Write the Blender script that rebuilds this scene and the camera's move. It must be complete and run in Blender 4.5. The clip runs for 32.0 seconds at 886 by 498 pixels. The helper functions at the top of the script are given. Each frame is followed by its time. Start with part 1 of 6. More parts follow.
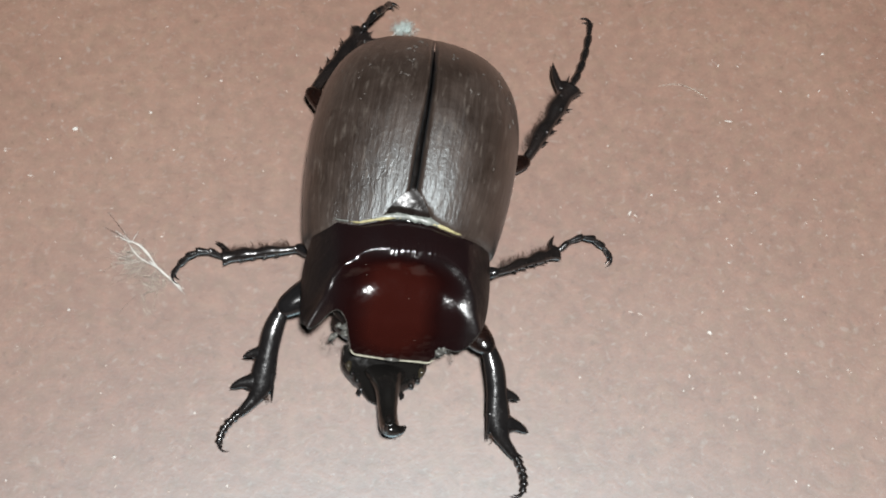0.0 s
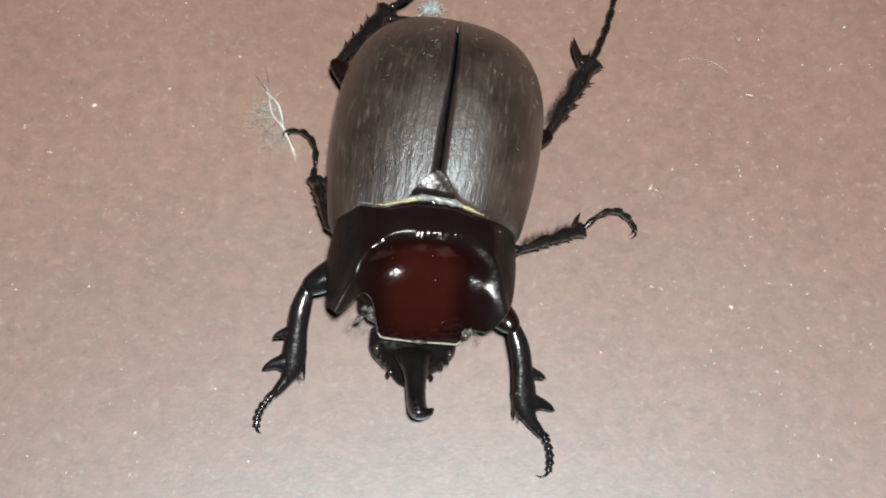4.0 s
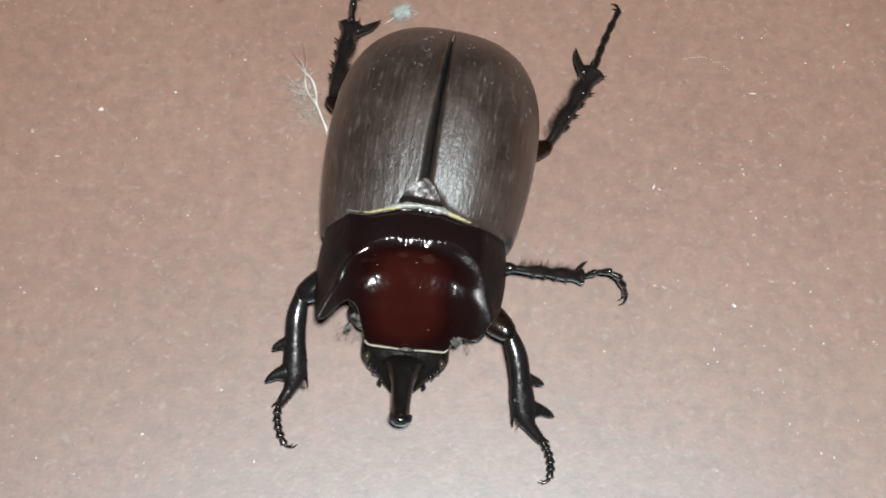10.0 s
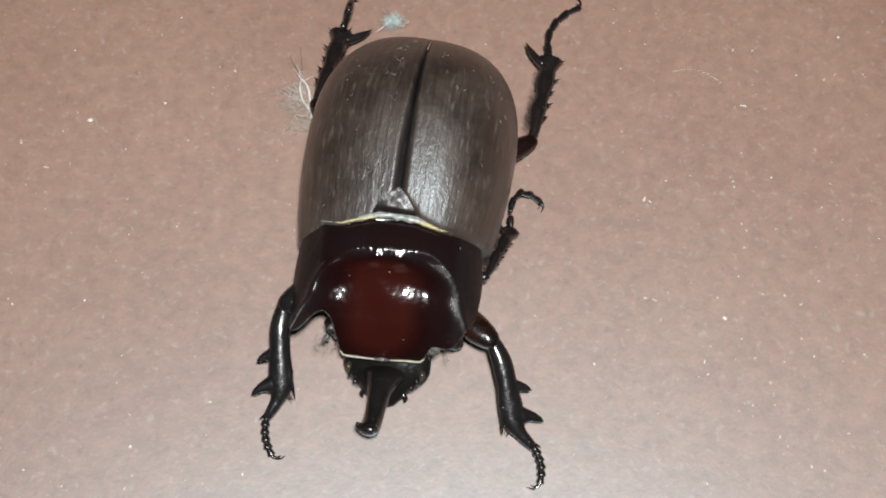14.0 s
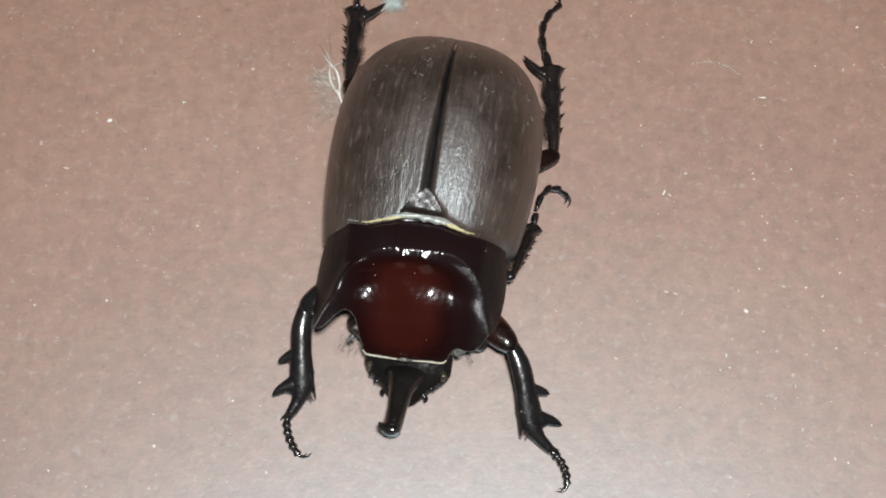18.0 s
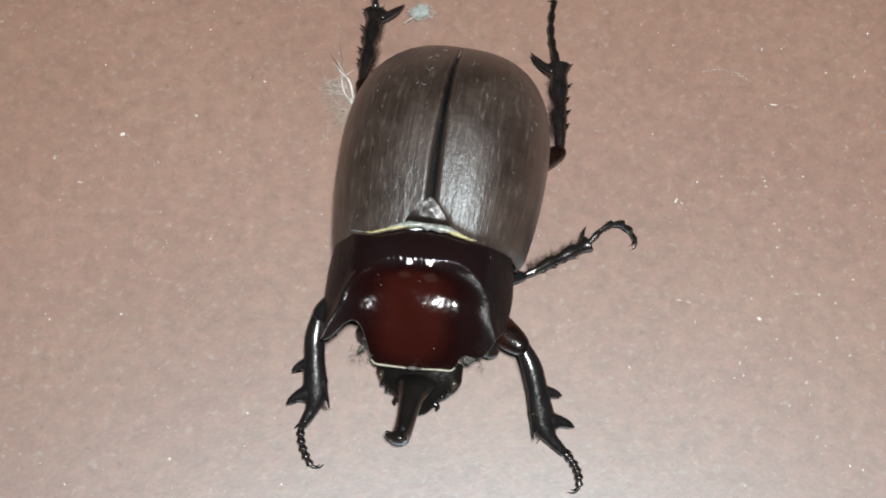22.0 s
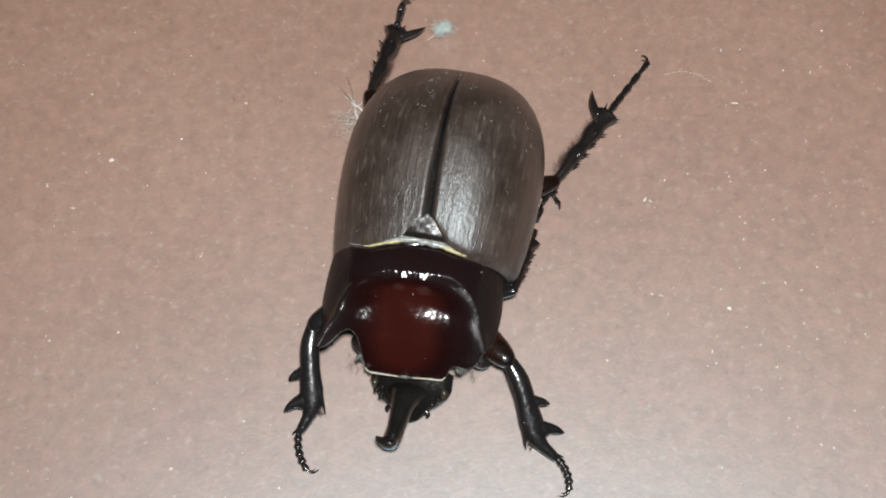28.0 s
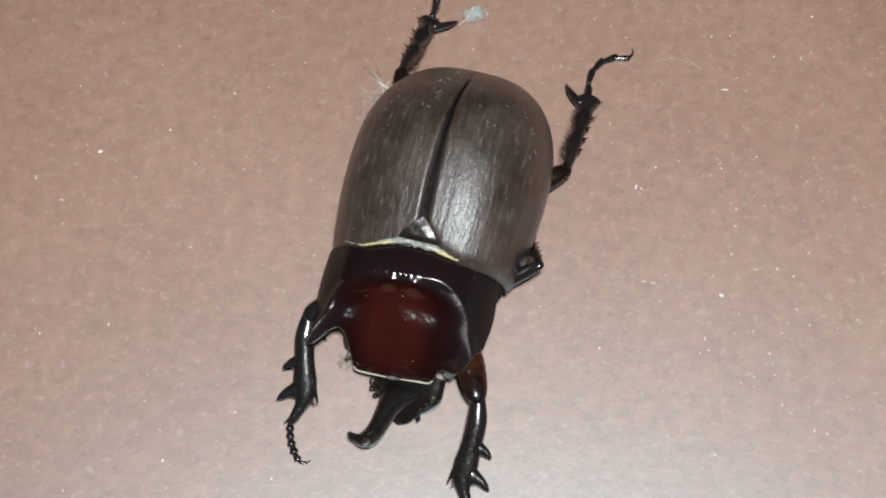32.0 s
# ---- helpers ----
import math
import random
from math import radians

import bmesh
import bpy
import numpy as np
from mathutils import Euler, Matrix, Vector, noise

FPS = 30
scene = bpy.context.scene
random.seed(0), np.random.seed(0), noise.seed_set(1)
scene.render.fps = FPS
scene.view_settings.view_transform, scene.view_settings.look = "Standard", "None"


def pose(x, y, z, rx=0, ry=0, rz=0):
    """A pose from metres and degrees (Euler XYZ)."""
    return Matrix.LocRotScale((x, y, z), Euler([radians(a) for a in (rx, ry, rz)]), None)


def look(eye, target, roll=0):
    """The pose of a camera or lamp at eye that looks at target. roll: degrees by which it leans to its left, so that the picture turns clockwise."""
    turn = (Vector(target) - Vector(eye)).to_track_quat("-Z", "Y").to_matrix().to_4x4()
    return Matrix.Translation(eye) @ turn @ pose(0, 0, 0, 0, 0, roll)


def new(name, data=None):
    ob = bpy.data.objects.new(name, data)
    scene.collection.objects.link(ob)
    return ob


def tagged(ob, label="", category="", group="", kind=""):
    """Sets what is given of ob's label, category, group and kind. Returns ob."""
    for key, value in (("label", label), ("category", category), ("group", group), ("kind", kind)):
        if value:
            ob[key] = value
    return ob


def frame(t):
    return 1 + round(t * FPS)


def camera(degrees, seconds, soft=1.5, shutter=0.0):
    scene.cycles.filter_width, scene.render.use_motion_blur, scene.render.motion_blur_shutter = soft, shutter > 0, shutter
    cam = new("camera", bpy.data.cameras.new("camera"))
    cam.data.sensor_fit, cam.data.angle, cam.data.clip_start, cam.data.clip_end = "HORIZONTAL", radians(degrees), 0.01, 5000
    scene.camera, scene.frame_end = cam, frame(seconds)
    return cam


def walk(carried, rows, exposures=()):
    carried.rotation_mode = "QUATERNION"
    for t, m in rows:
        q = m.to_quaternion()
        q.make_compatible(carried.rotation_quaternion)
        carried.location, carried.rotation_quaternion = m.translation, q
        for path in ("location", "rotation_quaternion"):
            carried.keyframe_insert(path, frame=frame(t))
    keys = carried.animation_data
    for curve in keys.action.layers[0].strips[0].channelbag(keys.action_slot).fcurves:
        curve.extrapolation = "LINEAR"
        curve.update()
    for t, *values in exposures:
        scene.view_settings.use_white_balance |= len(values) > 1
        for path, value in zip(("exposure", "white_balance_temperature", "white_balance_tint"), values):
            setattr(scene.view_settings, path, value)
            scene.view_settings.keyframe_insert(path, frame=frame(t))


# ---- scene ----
MM = 0.001
cam = camera(31, 32.0, soft=2.0)
PATH = [
    (0, look((-0.00119, -0.07363, 0.15792), (0.00238, 0.00239, 0.00033), 4.691)),
    (0.5, look((-0.00111, -0.07356, 0.15770), (0.00240, 0.00247, 0.00012), 4.622)),
    (1, look((-0.00092, -0.07371, 0.15726), (0.00270, 0.00173, -0.00060), 4.822)),
    (1.5, look((-0.00101, -0.07349, 0.15759), (0.00248, 0.00155, -0.00046), 4.754)),
    (2, look((-0.00133, -0.07394, 0.15726), (0.00200, 0.00113, -0.00079), 4.499)),
    (2.5, look((-0.00105, -0.07325, 0.15743), (0.00243, 0.00136, -0.00083), 4.667)),
    (3, look((-0.00140, -0.07386, 0.15743), (0.00169, 0.00105, -0.00070), 4.337)),
    (3.5, look((-0.00165, -0.07418, 0.15711), (0.00080, 0.00016, -0.00129), 3.795)),
    (5.5, look((0.00022, -0.07358, 0.15777), (0.00054, 0.00060, -0.00074), 2.368)),
    (6, look((0.00052, -0.07326, 0.15862), (0.00111, 0.00150, 0.00040), 2.523)),
    (6.5, look((0.00091, -0.07393, 0.15806), (0.00145, 0.00105, -0.00006), 2.444)),
    (7, look((0.00016, -0.07375, 0.15816), (0.00085, 0.00054, -0.00028), 2.587)),
    (7.5, look((0.00075, -0.07363, 0.15869), (0.00155, 0.00098, 0.00039), 2.703)),
    (8, look((0.00086, -0.07410, 0.15877), (0.00105, 0.00043, 0.00044), 2.255)),
    (8.5, look((0.00040, -0.07401, 0.15873), (0.00001, 0.00005, 0.00018), 1.726)),
    (9, look((0.00000, -0.07396, 0.15860), (0.00000, 0.00000, 0.00000), 2.028)),
    (9.5, look((0.00013, -0.07437, 0.15824), (-0.00053, -0.00068, -0.00048), 1.382)),
    (10, look((0.00071, -0.07396, 0.15836), (-0.00016, -0.00031, -0.00039), 1.065)),
    (10.5, look((0.00101, -0.07383, 0.15796), (0.00064, -0.00087, -0.00111), 1.672)),
    (11, look((0.00123, -0.07368, 0.15769), (0.00136, -0.00070, -0.00136), 2.077)),
    (11.5, look((0.00081, -0.07345, 0.15798), (0.00076, 0.00030, -0.00072), 1.894)),
    (12, look((0.00070, -0.07341, 0.15778), (0.00032, 0.00092, -0.00065), 1.597)),
    (12.5, look((0.00078, -0.07280, 0.15784), (0.00042, 0.00146, -0.00062), 1.488)),
    (13, look((0.00116, -0.07311, 0.15796), (0.00072, 0.00217, -0.00002), 1.315)),
    (13.5, look((0.00078, -0.07310, 0.15813), (0.00057, 0.00158, -0.00013), 1.576)),
    (14, look((0.00102, -0.07378, 0.15789), (0.00090, 0.00112, -0.00028), 1.684)),
    (14.5, look((0.00073, -0.07314, 0.15830), (0.00022, 0.00144, -0.00002), 1.376)),
    (16.5, look((0.00058, -0.07311, 0.15841), (-0.00002, 0.00110, -0.00008), 0.918)),
    (17, look((0.00181, -0.07312, 0.15849), (0.00180, 0.00108, -0.00001), 1.407)),
    (17.5, look((0.00216, -0.07269, 0.15813), (0.00195, 0.00089, -0.00066), 1.140)),
    (18, look((0.00076, -0.07305, 0.15836), (-0.00130, 0.00063, -0.00037), -0.369)),
    (18.5, look((0.00080, -0.07352, 0.15885), (-0.00190, 0.00178, 0.00090), -0.943)),
    (19, look((0.00077, -0.07319, 0.15854), (-0.00232, 0.00153, 0.00033), -1.251)),
    (19.5, look((0.00118, -0.07239, 0.15873), (-0.00162, 0.00217, 0.00044), -1.110)),
    (20, look((0.00206, -0.07230, 0.15899), (-0.00037, 0.00172, 0.00044), -0.980)),
    (20.5, look((0.00192, -0.07248, 0.15887), (-0.00060, 0.00121, 0.00016), -1.055)),
    (21, look((0.00121, -0.07240, 0.15914), (-0.00202, 0.00176, 0.00066), -1.611)),
    (21.5, look((0.00108, -0.07302, 0.15879), (-0.00251, 0.00152, 0.00050), -1.854)),
    (22, look((0.00080, -0.07260, 0.15896), (-0.00270, 0.00149, 0.00046), -1.908)),
    (22.5, look((0.00094, -0.07232, 0.15902), (-0.00251, 0.00209, 0.00066), -1.809)),
    (23, look((0.00079, -0.07266, 0.15894), (-0.00270, 0.00124, 0.00034), -1.909)),
    (23.5, look((0.00173, -0.07269, 0.15908), (-0.00161, 0.00218, 0.00094), -1.825)),
    (24, look((0.00185, -0.07295, 0.15989), (-0.00222, 0.00246, 0.00203), -2.417)),
    (24.5, look((0.00162, -0.07300, 0.16044), (-0.00161, 0.00212, 0.00241), -1.949)),
    (25, look((0.00239, -0.07303, 0.16151), (-0.00017, 0.00208, 0.00347), -1.906)),
    (25.5, look((0.00185, -0.07258, 0.16176), (-0.00084, 0.00483, 0.00484), -2.006)),
    (27.5, look((0.00191, -0.07557, 0.16553), (-0.00053, 0.00017, 0.00778), -3.578)),
    (28, look((0.00203, -0.07616, 0.16562), (-0.00039, -0.00110, 0.00755), -3.808)),
    (28.5, look((0.00282, -0.07595, 0.16463), (0.00056, -0.00094, 0.00653), -3.703)),
    (29, look((0.00212, -0.07606, 0.16455), (0.00055, -0.00070, 0.00662), -3.249)),
    (29.5, look((0.00218, -0.07603, 0.16432), (0.00109, -0.00095, 0.00625), -2.971)),
    (30, look((0.00214, -0.07585, 0.16486), (0.00117, -0.00117, 0.00660), -2.965)),
    (30.5, look((0.00224, -0.07611, 0.16495), (0.00132, -0.00128, 0.00676), -2.911)),
    (31, look((0.00217, -0.07604, 0.16502), (0.00040, -0.00155, 0.00667), -3.618)),
    (31.5, look((0.00234, -0.07625, 0.16461), (0.00088, -0.00132, 0.00647), -3.474)),
    (32, look((0.00205, -0.07635, 0.16484), (0.00054, -0.00197, 0.00644), -3.627)),
]
walk(cam, PATH)

# ---- light: a dark room, lit by the small torch beside the camera ----
world = bpy.data.worlds.new("dark_room")
world.use_nodes = True
world.node_tree.nodes["Background"].inputs[0].default_value = (0.02, 0.022, 0.026, 1)
world.node_tree.nodes["Background"].inputs[1].default_value = 0.8
scene.world = world
lamp_data = bpy.data.lights.new("small_torch", "AREA")
lamp_data.shape, lamp_data.size, lamp_data.energy = "DISK", 0.016, 1.19
lamp_data.color = (0.97, 0.985, 0.985)
lamp = new("small_torch", lamp_data)
lamp.matrix_world = look((0.009, -0.089, 0.235), (0.0, 0.15, 0.0))
scene.view_settings.exposure = 0.0


# ---- materials ----
def material(name):
    m = bpy.data.materials.new(name)
    m.use_nodes = True
    return m, m.node_tree.nodes, m.node_tree.links, m.node_tree.nodes["Principled BSDF"]


def node(nodes, kind, **settings):
    n = nodes.new(kind)
    for key, value in settings.items():
        n.inputs[key].default_value = value
    return n


def ramp(nodes, stops):
    r = nodes.new("ShaderNodeValToRGB")
    while len(r.color_ramp.elements) < len(stops):
        r.color_ramp.elements.new(0.5)
    for e, (at, c) in zip(r.color_ramp.elements, stops):
        e.position, e.color = at, (*c, 1)
    return r


def mixed(nodes, links, fac, a, b, blend="MIX"):
    """Mix two colours; fac, a and b are sockets or values."""
    n = nodes.new("ShaderNodeMix")
    n.data_type, n.blend_type = "RGBA", blend
    for socket, value in ((n.inputs[0], fac), (n.inputs[6], a), (n.inputs[7], b)):
        if isinstance(value, bpy.types.NodeSocket):
            links.new(value, socket)
        elif socket == n.inputs[0]:
            socket.default_value = value
        else:
            socket.default_value = (*value, 1)
    return n.outputs[2]


def bumped(nodes, links, bsdf, heights):
    """Chain bumps: (height socket, strength, distance in metres)."""
    last = None
    for height, strength, distance in heights:
        b = node(nodes, "ShaderNodeBump", Strength=strength, Distance=distance)
        links.new(height, b.inputs["Height"])
        if last:
            links.new(last, b.inputs["Normal"])
        last = b.outputs[0]
    links.new(last, bsdf.inputs["Normal"])
    links.new(last, bsdf.inputs["Coat Normal"])


def floor_material():
    m, n, l, b = material("brown_floor")
    co = n.new("ShaderNodeTexCoord").outputs["Object"]
    big = node(n, "ShaderNodeTexNoise", Scale=26, Detail=4, Roughness=0.55)
    mid = node(n, "ShaderNodeTexNoise", Scale=520, Detail=4, Roughness=0.6, Distortion=0.4)
    fine = node(n, "ShaderNodeTexNoise", Scale=2100, Detail=3, Roughness=0.7, Distortion=0.6)
    for t in (big, mid, fine):
        l.new(co, t.inputs["Vector"])
    tone = ramp(n, [(0.30, (0.326, 0.166, 0.108)), (0.70, (0.379, 0.210, 0.141))])
    l.new(big.outputs[0], tone.inputs[0])
    c = tone.outputs[0]
    mottle = ramp(n, [(0.28, (0.86, 0.84, 0.82)), (0.52, (1.0, 1.0, 1.0)), (0.76, (1.14, 1.15, 1.15))])
    l.new(mid.outputs[0], mottle.inputs[0])
    grain = ramp(n, [(0.28, (0.92, 0.91, 0.90)), (0.60, (1.0, 1.0, 1.0)), (0.78, (1.22, 1.24, 1.26))])
    l.new(fine.outputs[0], grain.inputs[0])
    c = mixed(n, l, 1.0, c, mottle.outputs[0], "MULTIPLY")
    c = mixed(n, l, 1.0, c, grain.outputs[0], "MULTIPLY")
    # pinkish and greenish tints, a millimetre or two across
    hue = node(n, "ShaderNodeTexNoise", Scale=640, Detail=2, Roughness=0.5, Distortion=0.8)
    shift = n.new("ShaderNodeMapping")
    shift.inputs["Location"].default_value = (3.1, 1.7, 0)
    l.new(co, shift.inputs["Vector"])
    l.new(shift.outputs[0], hue.inputs["Vector"])
    tint = ramp(n, [(0.30, (0.97, 1.01, 0.98)), (0.50, (1.0, 1.0, 1.0)), (0.70, (1.03, 0.99, 0.985))])
    l.new(hue.outputs[0], tint.inputs[0])
    c = mixed(n, l, 1.0, c, tint.outputs[0], "MULTIPLY")
    # soft pale crumbs of dust
    crumb = node(n, "ShaderNodeTexNoise", Scale=1050, Detail=2, Roughness=0.55, Distortion=0.3)
    l.new(shift.outputs[0], crumb.inputs["Vector"])
    dusty = ramp(n, [(0.60, (0, 0, 0)), (0.74, (0.42, 0.42, 0.42))])
    l.new(crumb.outputs[0], dusty.inputs[0])
    c = mixed(n, l, dusty.outputs[0], c, (0.47, 0.37, 0.31))
    dark = ramp(n, [(0.24, (0.80, 0.77, 0.74)), (0.38, (1, 1, 1))])
    l.new(crumb.outputs[0], dark.inputs[0])
    c = mixed(n, l, 1.0, c, dark.outputs[0], "MULTIPLY")
    # short pale fibres pressed into the surface
    for turn, seed in ((0.3, 1.0), (1.35, 7.0), (2.45, 13.0)):
        lay = n.new("ShaderNodeMapping")
        lay.inputs["Rotation"].default_value = (0, 0, turn)
        lay.inputs["Location"].default_value = (seed, seed, 0)
        lay.inputs["Scale"].default_value = (620, 1150, 1)
        l.new(co, lay.inputs["Vector"])
        fibre = node(n, "ShaderNodeTexNoise", Scale=1.0, Detail=1, Roughness=0.4, Distortion=0.9)
        l.new(lay.outputs[0], fibre.inputs["Vector"])
        shown = ramp(n, [(0.73, (0, 0, 0)), (0.84, (0.45, 0.45, 0.45))])
        l.new(fibre.outputs[0], shown.inputs[0])
        c = mixed(n, l, shown.outputs[0], c, (0.50, 0.40, 0.35))
    l.new(c, b.inputs["Base Color"])
    # a thin waxy sheen
    b.inputs["Roughness"].default_value = 0.45
    b.inputs["IOR"].default_value = 2.2
    b.inputs["Specular IOR Level"].default_value = 1.0
    b.inputs["Specular Tint"].default_value = (0.54, 0.87, 1.0, 1)
    bumped(n, l, b, [(mid.outputs[0], 0.09, 0.0002), (fine.outputs[0], 0.13, 0.0001)])
    return m


def elytron_material():
    m, n, l, b = material("brown_wing_case")
    uv = n.new("ShaderNodeUVMap").outputs[0]
    co = n.new("ShaderNodeTexCoord").outputs["Object"]
    stretch = n.new("ShaderNodeMapping")
    stretch.inputs["Scale"].default_value = (46, 3.0, 1)
    l.new(uv, stretch.inputs["Vector"])
    streak = node(n, "ShaderNodeTexNoise", Scale=1.0, Detail=5, Roughness=0.6)
    l.new(stretch.outputs[0], streak.inputs["Vector"])
    rows = n.new("ShaderNodeMapping")
    rows.inputs["Scale"].default_value = (1, 0.06, 1)
    l.new(uv, rows.inputs["Vector"])
    stria = node(n, "ShaderNodeTexWave", Scale=2.6, Distortion=1.2, Detail=2)
    stria.bands_direction = "X"
    l.new(rows.outputs[0], stria.inputs["Vector"])
    pits = node(n, "ShaderNodeTexVoronoi", Scale=2500, Randomness=1.0)
    l.new(co, pits.inputs["Vector"])
    blotch = node(n, "ShaderNodeTexNoise", Scale=190, Detail=6, Roughness=0.66, Distortion=0.5)
    l.new(co, blotch.inputs["Vector"])
    crinkle = node(n, "ShaderNodeTexNoise", Scale=1.0, Detail=3, Roughness=0.65, Distortion=0.7)
    creases = n.new("ShaderNodeMapping")
    creases.inputs["Scale"].default_value = (2600, 480, 1800)
    l.new(co, creases.inputs["Vector"])
    l.new(creases.outputs[0], crinkle.inputs["Vector"])
    tone = ramp(n, [(0.26, (0.0235, 0.0150, 0.0110)), (0.50, (0.0345, 0.0230, 0.0176)), (0.70, (0.049, 0.0345, 0.0275)), (0.84, (0.100, 0.080, 0.066))])
    l.new(streak.outputs[0], tone.inputs[0])
    shade = ramp(n, [(0.30, (0.60, 0.58, 0.57)), (0.48, (0.98, 0.98, 0.98)), (0.68, (1.48, 1.50, 1.52))])
    l.new(blotch.outputs[0], shade.inputs[0])
    c = mixed(n, l, 1.0, tone.outputs[0], shade.outputs[0], "MULTIPLY")
    # scuffed pale flecks
    scuff_map = n.new("ShaderNodeMapping")
    scuff_map.inputs["Scale"].default_value = (2200, 480, 1200)
    l.new(co, scuff_map.inputs["Vector"])
    scuff = node(n, "ShaderNodeTexNoise", Scale=1.0, Detail=2, Roughness=0.5)
    l.new(scuff_map.outputs[0], scuff.inputs["Vector"])
    worn = ramp(n, [(0.58, (0, 0, 0)), (0.76, (0.6, 0.6, 0.6))])
    l.new(scuff.outputs[0], worn.inputs[0])
    c = mixed(n, l, worn.outputs[0], c, (0.115, 0.094, 0.079))
    # black margin along the seam
    across = n.new("ShaderNodeSeparateXYZ")
    l.new(uv, across.inputs[0])
    margin = ramp(n, [(0.006, (1, 1, 1)), (0.022, (0, 0, 0))])
    l.new(across.outputs[0], margin.inputs[0])
    c = mixed(n, l, margin.outputs[0], c, (0.004, 0.0042, 0.005))
    # black along the outer edge: shade of the gap and underside below, painted in
    edge_shade = ramp(n, [(0.93, (0, 0, 0)), (0.962, (1, 1, 1))])
    l.new(across.outputs[0], edge_shade.inputs[0])
    c = mixed(n, l, edge_shade.outputs[0], c, (0.004, 0.004, 0.0045))
    l.new(c, b.inputs["Base Color"])
    rough = ramp(n, [(0.3, (0.30, 0.30, 0.30)), (0.7, (0.42, 0.42, 0.42))])
    l.new(streak.outputs[0], rough.inputs[0])
    l.new(rough.outputs[0], b.inputs["Roughness"])
    b.inputs["Specular IOR Level"].default_value = 0.45
    b.inputs["Specular Tint"].default_value = (0.86, 0.97, 1.0, 1)
    b.inputs["Coat Weight"].default_value = 1.0
    dull = ramp(n, [(0.32, (0.34, 0.34, 0.34)), (0.60, (0.66, 0.66, 0.66))])
    l.new(blotch.outputs[0], dull.inputs[0])
    l.new(dull.outputs[0], b.inputs["Coat Roughness"])
    b.inputs["Coat IOR"].default_value = 1.40
    bumped(n, l, b, [(stria.outputs["Fac"], 0.08, 0.00025), (streak.outputs[0], 0.22, 0.00016), (blotch.outputs[0], 0.26, 0.0003), (crinkle.outputs[0], 0.42, 0.00016), (pits.outputs["Distance"], 0.12, 0.0001)])
    return m


def pronotum_material():
    m, n, l, b = material("red_brown_shield")
    uv = n.new("ShaderNodeUVMap").outputs[0]
    co = n.new("ShaderNodeTexCoord").outputs["Object"]
    wob = node(n, "ShaderNodeTexNoise", Scale=260, Detail=4, Roughness=0.6)
    l.new(co, wob.inputs["Vector"])
    sep = n.new("ShaderNodeSeparateXYZ")
    l.new(uv, sep.inputs[0])
    # pigment: u is 0 in the black margins and 1 in the red hollow
    add = n.new("ShaderNodeMath")
    add.operation = "MULTIPLY_ADD"
    l.new(wob.outputs[0], add.inputs[0])
    add.inputs[1].default_value = 0.26
    l.new(sep.outputs[0], add.inputs[2])
    tone = ramp(n, [(0.12, (0.0110, 0.0070, 0.0072)), (0.32, (0.0100, 0.0056, 0.0060)), (0.58, (0.0095, 0.0026, 0.0025)), (0.98, (0.027, 0.0052, 0.0038))])
    l.new(add.outputs[0], tone.inputs[0])
    flank = sep.outputs[1]
    l.new(mixed(n, l, flank, tone.outputs[0], (0.0090, 0.0070, 0.0070)), b.inputs["Base Color"])
    rough = ramp(n, [(0.14, (0.36, 0.36, 0.36)), (0.30, (0.22, 0.22, 0.22)), (0.44, (0.11, 0.11, 0.11))])
    l.new(add.outputs[0], rough.inputs[0])
    l.new(mixed(n, l, flank, rough.outputs[0], (0.42, 0.42, 0.42)), b.inputs["Roughness"])
    gloss = ramp(n, [(0.18, (0.40, 0.40, 0.40)), (0.36, (0.5, 0.5, 0.5))])
    l.new(add.outputs[0], gloss.inputs[0])
    l.new(mixed(n, l, flank, gloss.outputs[0], (0.17, 0.17, 0.17)), b.inputs["Specular IOR Level"])
    pits = node(n, "ShaderNodeTexVoronoi", Scale=1500, Randomness=1.0)
    l.new(co, pits.inputs["Vector"])
    # the margins are finely wrinkled, the hollow is polished
    wrinkle = node(n, "ShaderNodeTexNoise", Scale=1300, Detail=4, Roughness=0.65, Distortion=0.8)
    l.new(co, wrinkle.inputs["Vector"])
    where = ramp(n, [(0.18, (0.40, 0.40, 0.40)), (0.42, (0.05, 0.05, 0.05))])
    l.new(add.outputs[0], where.inputs[0])
    where_all = mixed(n, l, flank, where.outputs[0], (1.0, 1.0, 1.0))
    grainy = n.new("ShaderNodeMath")
    grainy.operation = "MULTIPLY"
    l.new(wrinkle.outputs[0], grainy.inputs[0])
    l.new(where_all, grainy.inputs[1])
    bumped(n, l, b, [(wob.outputs[0], 0.14, 0.00025), (pits.outputs["Distance"], 0.30, 0.00006), (grainy.outputs[0], 0.55, 0.00022)])
    return m


